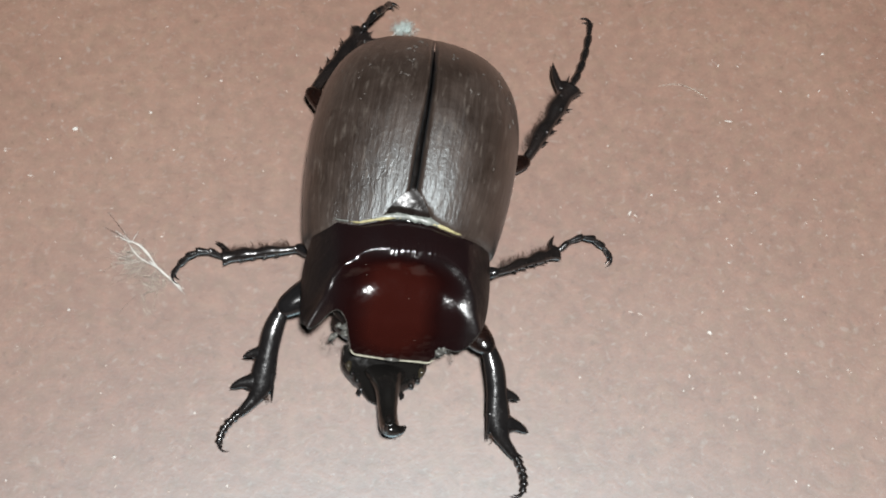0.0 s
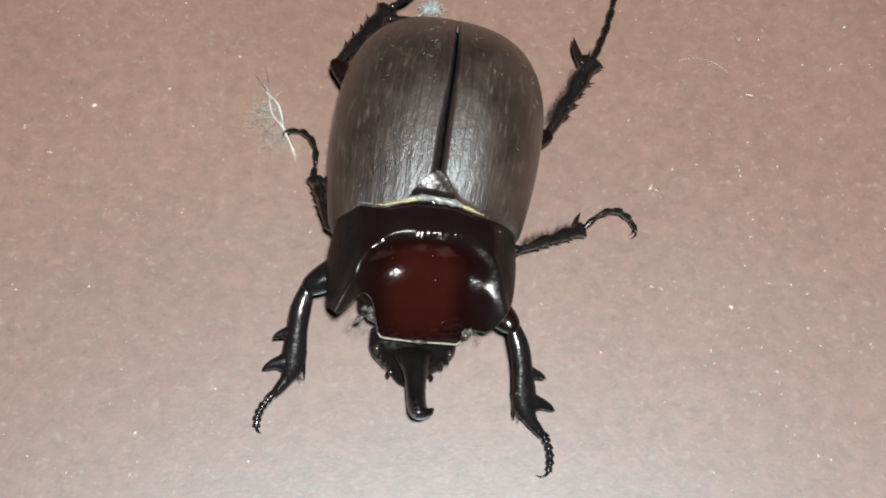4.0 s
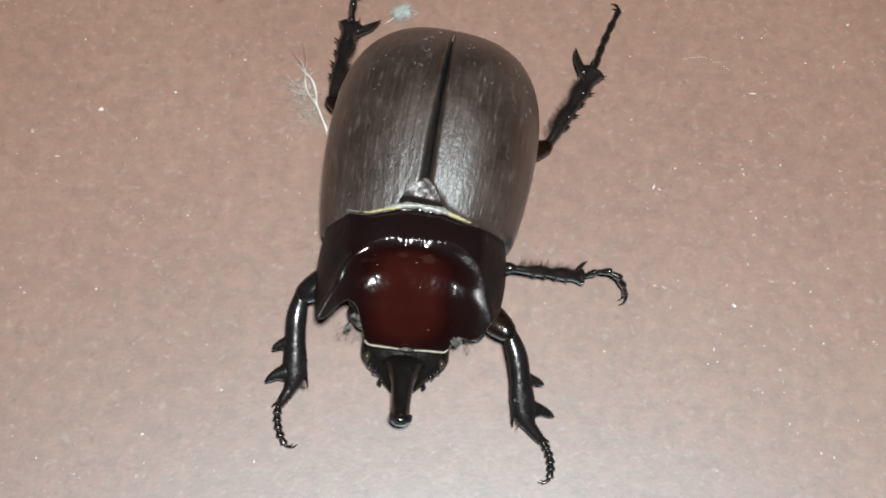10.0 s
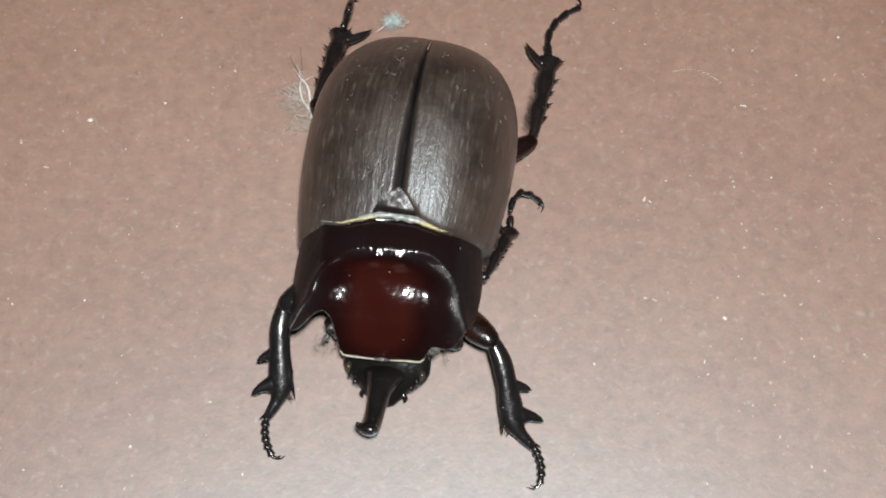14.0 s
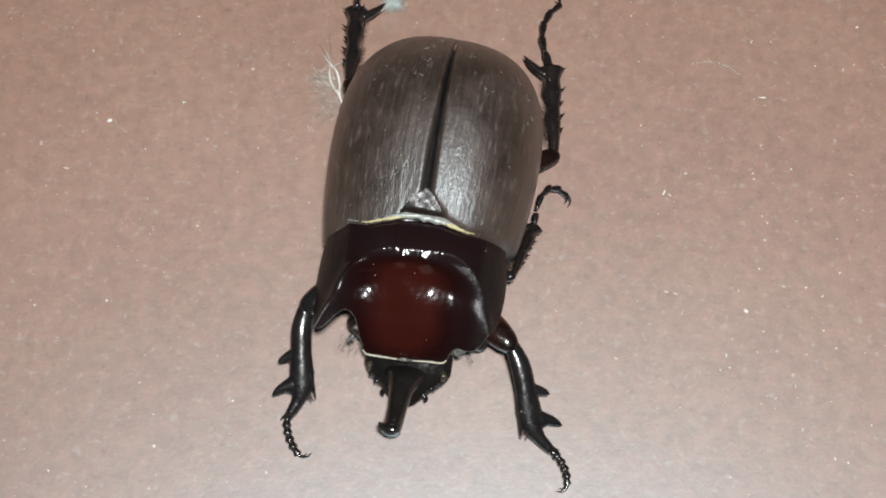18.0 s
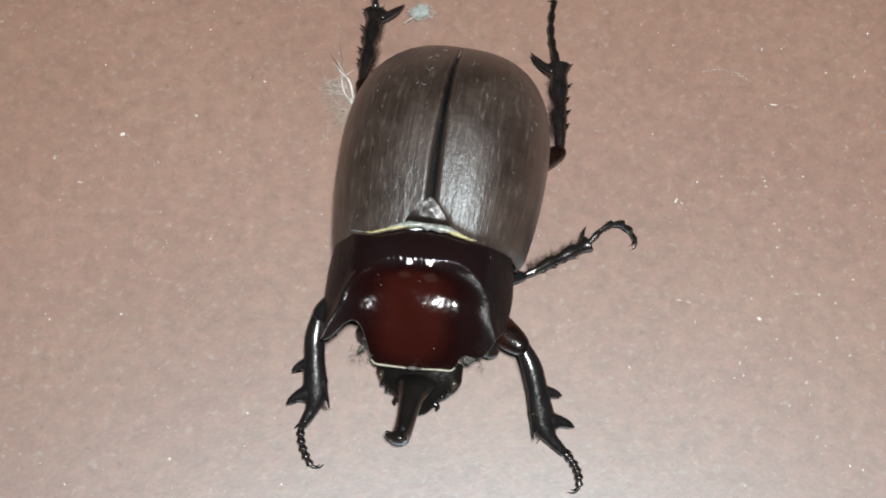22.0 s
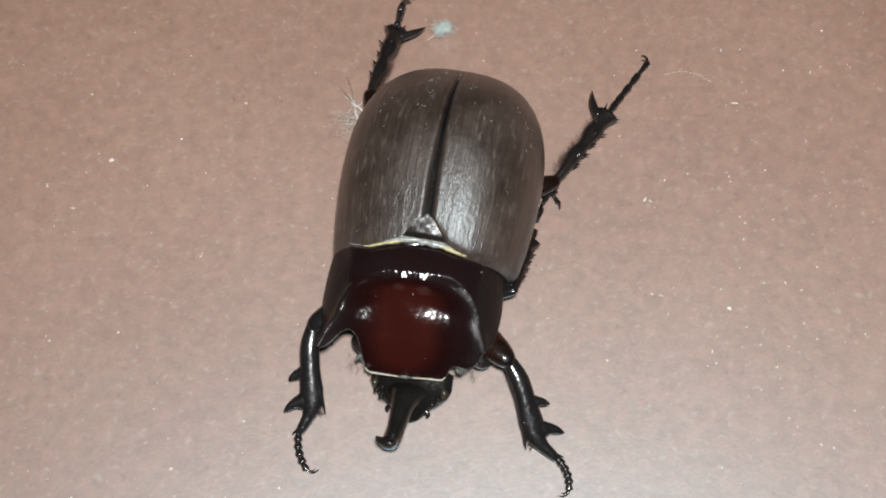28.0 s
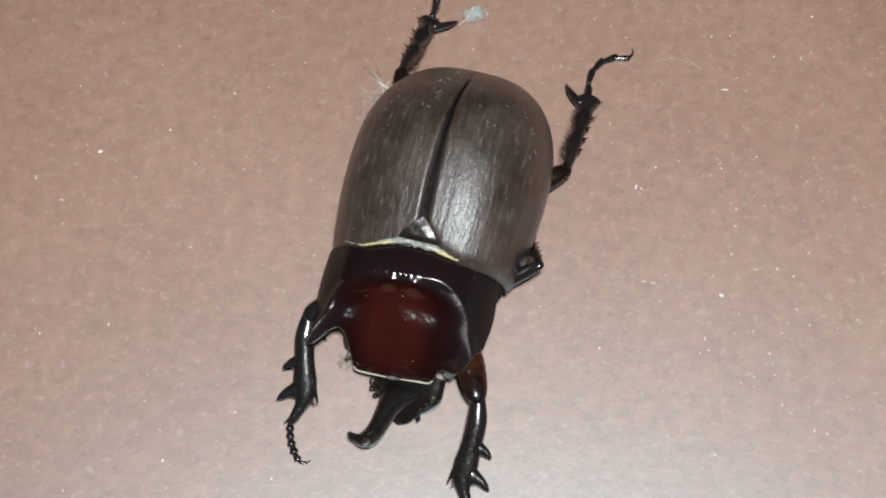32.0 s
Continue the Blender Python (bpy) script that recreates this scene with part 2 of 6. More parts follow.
def chitin_material(name, dark, light, roughness=0.16, relief=1.0):
    m, n, l, b = material(name)
    co = n.new("ShaderNodeTexCoord").outputs["Object"]
    a = node(n, "ShaderNodeTexNoise", Scale=500, Detail=4, Roughness=0.6)
    f = node(n, "ShaderNodeTexNoise", Scale=2400, Detail=3, Roughness=0.6)
    l.new(co, a.inputs["Vector"])
    l.new(co, f.inputs["Vector"])
    tone = ramp(n, [(0.35, dark), (0.70, light)])
    l.new(a.outputs[0], tone.inputs[0])
    l.new(tone.outputs[0], b.inputs["Base Color"])
    r = ramp(n, [(0.3, (roughness,) * 3), (0.75, (roughness + 0.16,) * 3)])
    l.new(f.outputs[0], r.inputs[0])
    l.new(r.outputs[0], b.inputs["Roughness"])
    b.inputs["Specular IOR Level"].default_value = 0.55
    bumped(n, l, b, [(a.outputs[0], 0.35 * relief, 0.0004), (f.outputs[0], 0.3 * relief, 0.00008)])
    return m


def plain_material(name, colour, roughness, spread=0.15, scale=900, translucent=0.0):
    m, n, l, b = material(name)
    co = n.new("ShaderNodeTexCoord").outputs["Object"]
    a = node(n, "ShaderNodeTexNoise", Scale=scale, Detail=4, Roughness=0.6)
    l.new(co, a.inputs["Vector"])
    lo, hi = [tuple(c * k for c in colour) for k in (1 - spread, 1 + spread)]
    tone = ramp(n, [(0.3, lo), (0.7, hi)])
    l.new(a.outputs[0], tone.inputs[0])
    l.new(tone.outputs[0], b.inputs["Base Color"])
    b.inputs["Roughness"].default_value = roughness
    if translucent:
        b.inputs["Subsurface Weight"].default_value = translucent
        b.inputs["Subsurface Scale"].default_value = 0.0003
    return m


FLOOR = floor_material()
WALL = plain_material("grey_plaster", (0.4, 0.39, 0.37), 0.8, 0.08, 6)
ELYTRON = elytron_material()
PRONOTUM = pronotum_material()
BLACK = chitin_material("black_shell", (0.0085, 0.0080, 0.0084), (0.0135, 0.0124, 0.0126), 0.09, 0.3)
SHIN = chitin_material("knobbly_black_shin", (0.0085, 0.0072, 0.0070), (0.0165, 0.0125, 0.0115), 0.15, 1.1)
SHIN.node_tree.nodes["Principled BSDF"].inputs["Specular IOR Level"].default_value = 0.85
FORE = chitin_material("black_front_shin", (0.0080, 0.0074, 0.0076), (0.0140, 0.0124, 0.0122), 0.14, 0.45)
TOE = chitin_material("black_toe", (0.0070, 0.0062, 0.0062), (0.0130, 0.0110, 0.0104), 0.17)
TOE.node_tree.nodes["Principled BSDF"].inputs["Specular IOR Level"].default_value = 0.9
UNDER = chitin_material("dark_underside", (0.005, 0.004, 0.0035), (0.011, 0.008, 0.007), 0.32)
RUST = chitin_material("red_brown_thigh", (0.010, 0.0036, 0.0022), (0.042, 0.0135, 0.0062), 0.19)
THIGH = chitin_material("dark_thigh", (0.0058, 0.0032, 0.0026), (0.017, 0.0066, 0.0044), 0.18)
HORN = chitin_material("dark_horn", (0.0070, 0.0064, 0.0060), (0.0110, 0.0100, 0.0092), 0.11, 0.2)
SCUTE = chitin_material("dark_plate", (0.007, 0.005, 0.004), (0.018, 0.013, 0.011), 0.27)
HAIR = plain_material("rusty_hair", (0.060, 0.030, 0.020), 0.5)
# the front thigh darkens to black at the knee
tn, tl = RUST.node_tree.nodes, RUST.node_tree.links
way = tn.new("ShaderNodeSeparateXYZ")
tl.new(tn.new("ShaderNodeTexCoord").outputs["Object"], way.inputs[0])
knee_mask = ramp(tn, [(0.0046, (0, 0, 0)), (0.0066, (1, 1, 1))])
tl.new(way.outputs[1], knee_mask.inputs[0])
shell = tn["Principled BSDF"].inputs["Base Color"]
tl.new(mixed(tn, tl, knee_mask.outputs[0], shell.links[0].from_socket, (0.005, 0.0042, 0.0042)), shell)
GREYHAIR = plain_material("grey_hair", (0.22, 0.20, 0.18), 0.5)
CREAM = plain_material("cream_fringe", (0.40, 0.36, 0.19), 0.5, 0.45, 1900)
PALE = plain_material("pale_membrane", (0.21, 0.225, 0.205), 0.35, 0.55, 1900)
FOLD = plain_material("grey_skin", (0.10, 0.10, 0.09), 0.28, 0.6, 1600)
FROST = plain_material("blue_white_down", (0.58, 0.67, 0.64), 0.6, 0.12, 1200)
SHEER = plain_material("dark_thread", (0.11, 0.09, 0.075), 0.5)
EYE = plain_material("amber_eye", (0.034, 0.028, 0.018), 0.25, 0.3, 3000)
FIBRE = plain_material("white_fibre", (0.72, 0.72, 0.68), 0.6, 0.1, 1200)
EDGE = plain_material("cream_edge", (0.36, 0.345, 0.27), 0.4, 0.35, 1900)
DOWN = plain_material("grey_down", (0.56, 0.53, 0.46), 0.7, 0.15, 1200)
DIRT = plain_material("dried_dirt", (0.118, 0.104, 0.092), 0.6, 0.45, 2000)
CRUMB = plain_material("pale_crumb", (0.53, 0.46, 0.41), 0.5, 0.2, 2500)
GRIT = plain_material("white_grit", (0.66, 0.63, 0.585), 0.35, 0.1, 2500)


# ---- shapes, in millimetres ----
def part(name, shape, mat, parent, label="", kind="", smooth=True):
    """Link (points, faces[, uvs]) in millimetres as one mesh object under parent."""
    verts, faces = shape[0], shape[1]
    me = bpy.data.meshes.new(name)
    me.from_pydata([tuple(c * MM for c in v) for v in verts], [], faces)
    if len(shape) > 2:
        layer = me.uv_layers.new(name="surface")
        for lo in me.loops:
            layer.data[lo.index].uv = shape[2][lo.vertex_index]
    if smooth:
        me.polygons.foreach_set("use_smooth", [True] * len(me.polygons))
    me.materials.append(mat)
    me.update()
    ob = new(name, me)
    ob.parent = parent
    return tagged(ob, label, kind=kind)


def joined(*shapes):
    verts, faces = [], []
    for s in shapes:
        k = len(verts)
        verts += list(s[0])
        faces += [tuple(i + k for i in f) for f in s[1]]
    return verts, faces


def tube(points, wide, thick=None, n=10, side=(0, 0, 1), cap=True):
    """A swept tube along points; wide and thick are its half-sizes at each point; side is the direction of its thickness."""
    pts = [Vector(p) for p in points]
    thick = thick or wide
    verts, faces = [], []
    for i, p in enumerate(pts):
        way = (pts[min(i + 1, len(pts) - 1)] - pts[max(i - 1, 0)]).normalized()
        s = Vector(side)
        s = s - way * s.dot(way)
        s = s.normalized() if s.length > 1e-4 else way.orthogonal().normalized()
        w = way.cross(s)
        for k in range(n):
            a = 2 * math.pi * k / n
            verts.append(tuple(p + w * (wide[i] * math.cos(a)) + s * (thick[i] * math.sin(a))))
    for i in range(len(pts) - 1):
        for k in range(n):
            a, b = i * n + k, i * n + (k + 1) % n
            faces.append((a, b, b + n, a + n))
    if cap:
        faces.append(tuple(range(n))[::-1])
        faces.append(tuple(range((len(pts) - 1) * n, len(pts) * n)))
    return verts, faces


def smooth_line(points, n):
    """n points on a Catmull-Rom curve through the given ones."""
    p = [Vector(v) for v in points]
    p = [2 * p[0] - p[1], *p, 2 * p[-1] - p[-2]]
    out = []
    for k in range(n):
        u = k / (n - 1) * (len(p) - 3)
        i = min(int(u), len(p) - 4)
        t = u - i
        a, b, c, d = p[i:i + 4]
        out.append(0.5 * ((2 * b) + (c - a) * t + (2 * a - 5 * b + 4 * c - d) * t * t + (3 * b - a - 3 * c + d) * t ** 3))
    return out


def along(values, n):
    """n numbers evenly along a list of numbers, smoothly."""
    return [max(v[0], 0.004) for v in smooth_line([(x, 0, 0) for x in values], n)]


def limb(points, wide, thick=None, n=14, steps=12, side=(0, 0, 1)):
    return tube(smooth_line(points, steps), along(wide, steps), along(thick or wide, steps), n, side)


def sheet(fn, us, vs):
    """A grid of fn(u, v) -> (x, y, z, uv_x, uv_y)."""
    verts, uvs, faces = [], [], []
    for u in us:
        for v in vs:
            x, y, z, a, b = fn(u, v)
            verts.append((x, y, z))
            uvs.append((a, b))
    m = len(vs)
    for i in range(len(us) - 1):
        for j in range(m - 1):
            faces.append((i * m + j, i * m + j + 1, (i + 1) * m + j + 1, (i + 1) * m + j))
    return verts, faces, uvs


def flipped(shape):
    return (shape[0], [f[::-1] for f in shape[1]], *shape[2:])


def step01(a, b, x):
    t = min(max((x - a) / (b - a), 0), 1)
    return t * t * (3 - 2 * t)


def table(x, rows):
    """Smoothly between rows of (x, value)."""
    for (a, p), (b, q) in zip(rows, rows[1:]):
        if x <= b or (b, q) == rows[-1]:
            t = min(max((x - a) / (b - a), 0), 1)
            return p + (q - p) * t
    return rows[-1][1]


def hairs(rng, count, root, way, length, spread, radius=0.03):
    """Fine bristles: root(k) and way(k) give each one's foot and direction."""
    shapes = []
    for k in range(count):
        r, w = Vector(root(k)), Vector(way(k)).normalized()
        w = (w + Vector([rng.uniform(-spread, spread) for _ in range(3)])).normalized()
        q = w.orthogonal().normalized() * rng.uniform(-0.15, 0.15)
        n = length * rng.uniform(0.55, 1.15)
        pts = [r, r + w * n * 0.5 + q * n * 0.4, r + w * n + q * n]
        shapes.append(tube(pts, [radius, radius * 0.8, radius * 0.25], None, 3))
    return joined(*shapes)


# ---- the place: one floor, and plain walls far round it ----
def slab(name, x0, x1, y0, y1, z0, z1, mat, label):
    v = [(x, y, z) for z in (z0, z1) for y in (y0, y1) for x in (x0, x1)]
    f = [(0, 2, 3, 1), (4, 5, 7, 6), (0, 1, 5, 4), (1, 3, 7, 5), (3, 2, 6, 7), (2, 0, 4, 6)]
    return tagged(part(name, ([tuple(c * 1000 for c in p) for p in v], f), mat, None, smooth=False), label, kind="structure")


slab("floor", -1.6, 1.6, -1.6, 1.6, -0.06, 0.0, FLOOR, "matt red-brown mineral floor with fine pale flecks")
slab("wall_north", -1.6, 1.6, 1.6, 1.7, 0.0, 2.4, WALL, "plain grey plaster wall")
slab("wall_south", -1.6, 1.6, -1.7, -1.6, 0.0, 2.4, WALL, "plain grey plaster wall")
slab("wall_east", 1.6, 1.7, -1.6, 1.6, 0.0, 2.4, WALL, "plain grey plaster wall")
slab("wall_west", -1.7, -1.6, -1.6, 1.6, 0.0, 2.4, WALL, "plain grey plaster wall")
slab("ceiling", -1.7, 1.7, -1.7, 1.7, 2.4, 2.5, WALL, "plain grey ceiling")

# ---- the beetle: x to its left side, y to its tail, z up, from the floor below the scutellum's tip ----
rng = random.Random(7)
beetle = tagged(new("beetle"), "rhinoceros beetle with brown wing cases and glossy red-brown shield, walking", "beetle")


# wing cases
def half_width(y):
    if y > 8.5:
        return 11.22 * max(1 - ((y - 8.5) / 13.95) ** 2.4, 0) ** (1 / 2.4)
    return 11.22 - 1.3 * ((8.5 - y) / 12) ** 2


CREST = [(-4.6, 13.3), (-4, 13.55), (-2.5, 14.15), (-1, 14.75), (0.5, 15.3), (2, 15.8), (4, 16.4), (6, 16.9), (8, 17.25), (10, 17.35), (12, 17.0), (14, 16.2), (16, 15.0), (18, 13.3), (20, 11.3), (21.3, 9.6), (22.5, 6.8)]


def crest(y):
    r = 0.8 * min(max((22.4 - y) / 2, 0.05), 1)
    return sum(table(y + r * k / 3, CREST) for k in range(-3, 4)) / 7


RIM = 6.8


FRONT = [(0, -1.85), (0.16, -2.5), (0.34, -3.4), (0.5, -4.0), (0.8, -3.9), (1, -3.9)]


def fade_end(y):
    return 1 - step01(14, 22, y)


def elytron_point(sign):
    def fn(u, v):
        front = max(-0.15 - 11.0 * v, table(v, FRONT)) + 1.2 * sign * v - (0.65 * math.exp(-((v - 0.42) / 0.22) ** 2) if sign < 0 else 0)
        y = front + (22.35 - front) * u
        a, top = half_width(y) * (1 - 0.05 * math.exp(-(u / 0.022) ** 2)), crest(y)
        if v <= 1:
            gap = 0.08 * (1 - step01(17, 21, y)) + 0.19 * (1 - step01(2, 13, y)) * step01(-1.2, 0.8, y)
            x = gap + (a - gap) * v
            z = RIM + (top - RIM) * max(1 - v ** 2.4, 0) ** 0.5
            fade = 1 - step01(18, 22, y)
            z += 0.125 * sign * x * (1 - v * v) * fade
            z += (-0.65 * math.exp(-((x - gap) / 0.26) ** 2) + 0.07 * math.exp(-((x - 0.8) / 0.36) ** 2)) * fade
            z += 0.009 * math.sin(v * 78 + 0.9 * math.sin(u * 7) + 2 * math.sin(v * 9)) * (0.6 + 0.4 * math.sin(u * 9 + v * 8)) * (1 - 0.6 * v) * fade
            z -= 0.75 * math.exp(-(u / 0.016) ** 2)
            z += 0.25 * math.exp(-((v - 0.82) / 0.10) ** 2) * math.exp(-((u - 0.06) / 0.05) ** 2)
        else:
            x = a - (v - 1) * 9
            z = RIM - 0.75 + abs(v - 1.07) * 4
        return sign * x - 0.16 * max(1 - v * v, 0) * step01(0, 5, y) * fade_end(y), y, z, v, u
    return fn


US = [0, 0.006, 0.013, 0.022, 0.034, 0.05, 0.07, 0.1, *[0.13 + 0.8 * k / 26 for k in range(27)], 0.95, 0.965, 0.978, 0.988, 0.995, 0.999]
VS = [0, 0.008, 0.016, 0.026, 0.038, 0.052, 0.068, 0.086, 0.105, 0.13, *[math.sin(math.pi / 2 * (0.09 + 0.91 * k / 96)) for k in range(97)], 1.03, 1.07, 1.15]
for sign in (1, -1):
    s = sheet(elytron_point(sign), US, VS)
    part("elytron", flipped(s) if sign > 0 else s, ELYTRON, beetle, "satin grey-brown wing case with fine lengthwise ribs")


# scutellum
def scutellum_point(u, v):
    y = -2.35 + 2.45 * u
    w = 2.35 * (1 - u) ** 0.8 + 0.02
    x = (2 * v - 1) * w
    z = 14.62 + 0.98 * u - 0.30 * (x / 2.1) ** 2 + 0.16 * math.sin(math.pi * u) - 0.6 * (1 - step01(0, 0.16, u))
    z += 0.05 * math.sin(x * 3.1 + 1) * math.sin(y * 4.0) * math.sin(math.pi * u)
    return x, y, z, v, u


part("scutellum", flipped(sheet(scutellum_point, [k / 16 for k in range(17)], [k / 16 for k in range(17)])), SCUTE, beetle, "small glossy dark triangular plate")


# abdomen and breast, under the wing cases
def belly_point(u, v):
    y = -12.5 + 33.2 * u
    w = table(u, [(0, 4.2), (0.1, 7.2), (0.3, 9.4), (0.6, 10.3), (0.8, 9.0), (0.92, 6.2), (1, 1.5)])
    low = table(u, [(0, 4.5), (0.15, 2.4), (0.5, 1.6), (0.8, 2.6), (1, 6.0)])
    a = math.pi * 2 * v
    return w * math.cos(a), y, 6.6 + (math.sin(a) * (6.6 - low) if math.sin(a) < 0 else math.sin(a) * 1.5), u, v


part("abdomen", flipped(sheet(belly_point, [k / 24 for k in range(25)], [k / 28 for k in range(29)])), UNDER, beetle, "dark hairy underside")

# the shield behind the head, turned a little to its left
TURN = Matrix.Translation((0, -3.2, 0)) @ Matrix.Rotation(radians(6), 4, "Z")


def turned(shape):
    return ([tuple(TURN @ Vector(v)) for v in shape[0]], *shape[1:])


SHIELD_TOP = [(-12, 7.5), (-10.5, 9.3), (-9.2, 11.2), (-7.8, 12.5), (-6, 13.5), (-4.6, 14.0), (-3.2, 14.2), (-1.6, 14.15), (0.7, 13.6)]
SHIELD_FLOOR = [(-12.6, 5.2), (-11.8, 6.4), (-11.0, 7.55), (-10.3, 8.5), (-9.3, 9.65), (-8.3, 10.34), (-7.5, 10.87), (-6.8, 11.24), (-6.2, 11.475), (-5.8, 11.625), (-5.4, 11.83), (-5.0, 12.17), (-4.6, 12.75), (-4.2, 13.55), (-3.7, 14.5), (-3.0, 16.2), (0.7, 30)]
# how the hollow's floor rises from side to side
HOLLOW_SLOPE = [(-10, -2.4), (-7, -0.9), (-6.3, -0.35), (-5.7, -0.12), (-5.3, -0.06), (-4.6, 0.02), (-4.2, 0.08), (-3, 0.16), (-1.5, 0.16), (-0.6, 0.08), (0, -0.04), (0.4, -0.12), (0.9, -0.155), (1.5, -0.13), (2.2, -0.08), (3, -0.01), (4, 0.08), (5, 0.20), (5.6, 0.31), (6.3, 0.5), (7, 0.9), (10, 2.4)]
SHIELD_BACK = [(0, -0.05), (1.8, -0.3), (3.4, -0.65), (5.0, -1.0), (6.4, -0.7), (8.0, 0.0), (10, 0.3)]
# the front margin from the middle outwards: neck, notch, pointed front angle, side
MARGIN_X = [(0, 0), (0.40, 3.9), (0.445, 4.3), (0.47, 4.5), (0.52, 4.9), (0.57, 5.3), (0.62, 5.9), (0.66, 6.4), (0.72, 7.0), (0.78, 7.7), (0.84, 8.6), (0.88, 9.1), (0.92, 9.4), (0.96, 9.6), (1, 9.75)]
MARGIN_Y = [(0, -11.8), (0.40, -11.7), (0.445, -11.5), (0.47, -10.9), (0.52, -10.0), (0.57, -9.1), (0.62, -8.6), (0.66, -8.6), (0.72, -9.1), (0.78, -10.0), (0.84, -11.0), (0.88, -11.2), (0.92, -10.6), (0.96, -9.4), (1, -8.0)]
MARGIN_LEFT_X = [(0, 0), (0.40, 3.9), (0.445, 4.3), (0.47, 4.5), (0.52, 4.75), (0.57, 5.05), (0.62, 5.45), (0.66, 5.9), (0.72, 6.4), (0.78, 6.95), (0.84, 7.5), (0.88, 8.0), (0.92, 8.45), (0.96, 8.85), (1, 9.25)]
MARGIN_LEFT_Y = [(0, -11.8), (0.40, -11.7), (0.445, -11.5), (0.47, -11.1), (0.52, -10.75), (0.57, -10.55), (0.62, -10.55), (0.66, -10.65), (0.72, -10.75), (0.78, -10.7), (0.84, -10.4), (0.88, -9.9), (0.92, -9.2), (0.96, -8.4), (1, -7.4)]
RIDGE_X = [(-11.2, 9.0), (-9, 8.1), (-7, 7.0), (-5.2, 6.1), (-4.2, 5.4)]
RIDGE_Z = [(-11.2, 12.4), (-9, 12.5), (-7, 12.7), (-5.2, 13.2), (-4.2, 13.7)]
WORN_X = [(-10.5, 8.0), (-9.4, 7.7), (-8, 7.5), (-6, 7.0), (-4.7, 6.0), (-4, 5.0), (-3.3, 3.6)]
FLANK = [(-11, 8.9), (-9, 8.4), (-7, 7.5), (-5, 6.7), (-3, 6.9), (0.7, 7.7)]


def meet(p, q, k):
    """The lower of two heights, rounded where they cross."""
    h = max(k - abs(p - q), 0) / k
    return min(p, q) - h * h * k / 4


def curve(x, rows):
    """A smooth curve through rows of (x, value)."""
    k = max(i for i, r in enumerate(rows[:-1]) if i == 0 or r[0] <= x)
    slope = lambda i: (rows[min(i + 1, len(rows) - 1)][1] - rows[max(i - 1, 0)][1]) / (rows[min(i + 1, len(rows) - 1)][0] - rows[max(i - 1, 0)][0])
    (a, p), (b, q) = rows[k], rows[k + 1]
    h, t = b - a, min(max((x - a) / (b - a), 0), 1)
    return p * (1 + 2 * t) * (1 - t) ** 2 + slope(k) * h * t * (1 - t) ** 2 + q * t * t * (3 - 2 * t) - slope(k + 1) * h * t * t * (1 - t)


HOLLOW = [(k / 4, 0.25 * (sum(table(i / 4 + 0.125, HOLLOW_SLOPE) for i in range(k)) if k > 0 else -sum(table(i / 4 + 0.125, HOLLOW_SLOPE) for i in range(k, 0)))) for k in range(-40, 41)]


def shield_height(x, y):
    """The shield's height, how red and how matt it is at a place of its plan."""
    ax = abs(x)
    top = curve(y, SHIELD_TOP)
    arch = lambda r: 5.0 + (top - 5.0) * max(1 - (r / 10.1) ** 2.6, 0) ** 0.5
    xr = curve(y, RIDGE_X)
    lift = max(curve(y, RIDGE_Z) - arch(xr), 0) * (1 - step01(-4.9, -3.7, y)) * (1 - 0.6 * step01(0, 3, x))
    dome = arch(ax) + lift * math.exp(-((ax - xr) / (1.1 if ax > xr else 1.8)) ** 2)
    yd = y + 0.05 * max(ax - 1.5, 0) ** 2 * step01(-10.5, -6.5, y)
    deep = (curve(yd - 0.2, SHIELD_FLOOR) + 2 * curve(yd, SHIELD_FLOOR) + curve(yd + 0.2, SHIELD_FLOOR)) / 4
    w2 = step01(-11.5, -6.9, y)
    wave = curve(x, HOLLOW) + 0.30 * (y + 6.5) * (1 - step01(-6.0, -4.2, y)) * math.exp(-((x + 1.0) / 1.3) ** 2)
    deep += w2 * wave + (1 - w2) * (0.006 * x * x + 0.0005 * x ** 4)
    z = meet(dome, deep, 2.6 + 1.6 * step01(2.0, 4.5, x))
    z += 0.34 * math.exp(-((ax - 1.2) / 0.8) ** 2 - ((y + 3.9) / 0.55) ** 2)
    # short upright wrinkles along the crest
    z += 0.035 * math.sin(x * 9.2 + 1.3 * math.sin(2.1 * x)) * math.exp(-((y + 2.6 + 0.35 * math.sin(3.3 * x)) / 0.7) ** 2) * (1 - step01(2.2, 3.8, ax))
    z -= 0.5 * step01(0.25, 0.7, y)
    red = math.exp(-(abs(x + 0.4) / 3.9) ** 2.1) * (1 - step01(-4.9, -3.3, y)) * (0.3 + 0.7 * step01(-12.2, -9.8, y)) * 0.85
    red += 0.24 * (1 - step01(6.0, 8.2, ax))
    edge = table(y, FLANK)
    # the edge of the hollow is worn dull on the beetle's left
    worn = 0.75 * math.exp(-((x - curve(y, WORN_X)) / 0.75) ** 2) * (1 - step01(-3.9, -3.1, y))
    return z, red, max(step01(edge - 0.7, edge + 1.1, ax), worn)


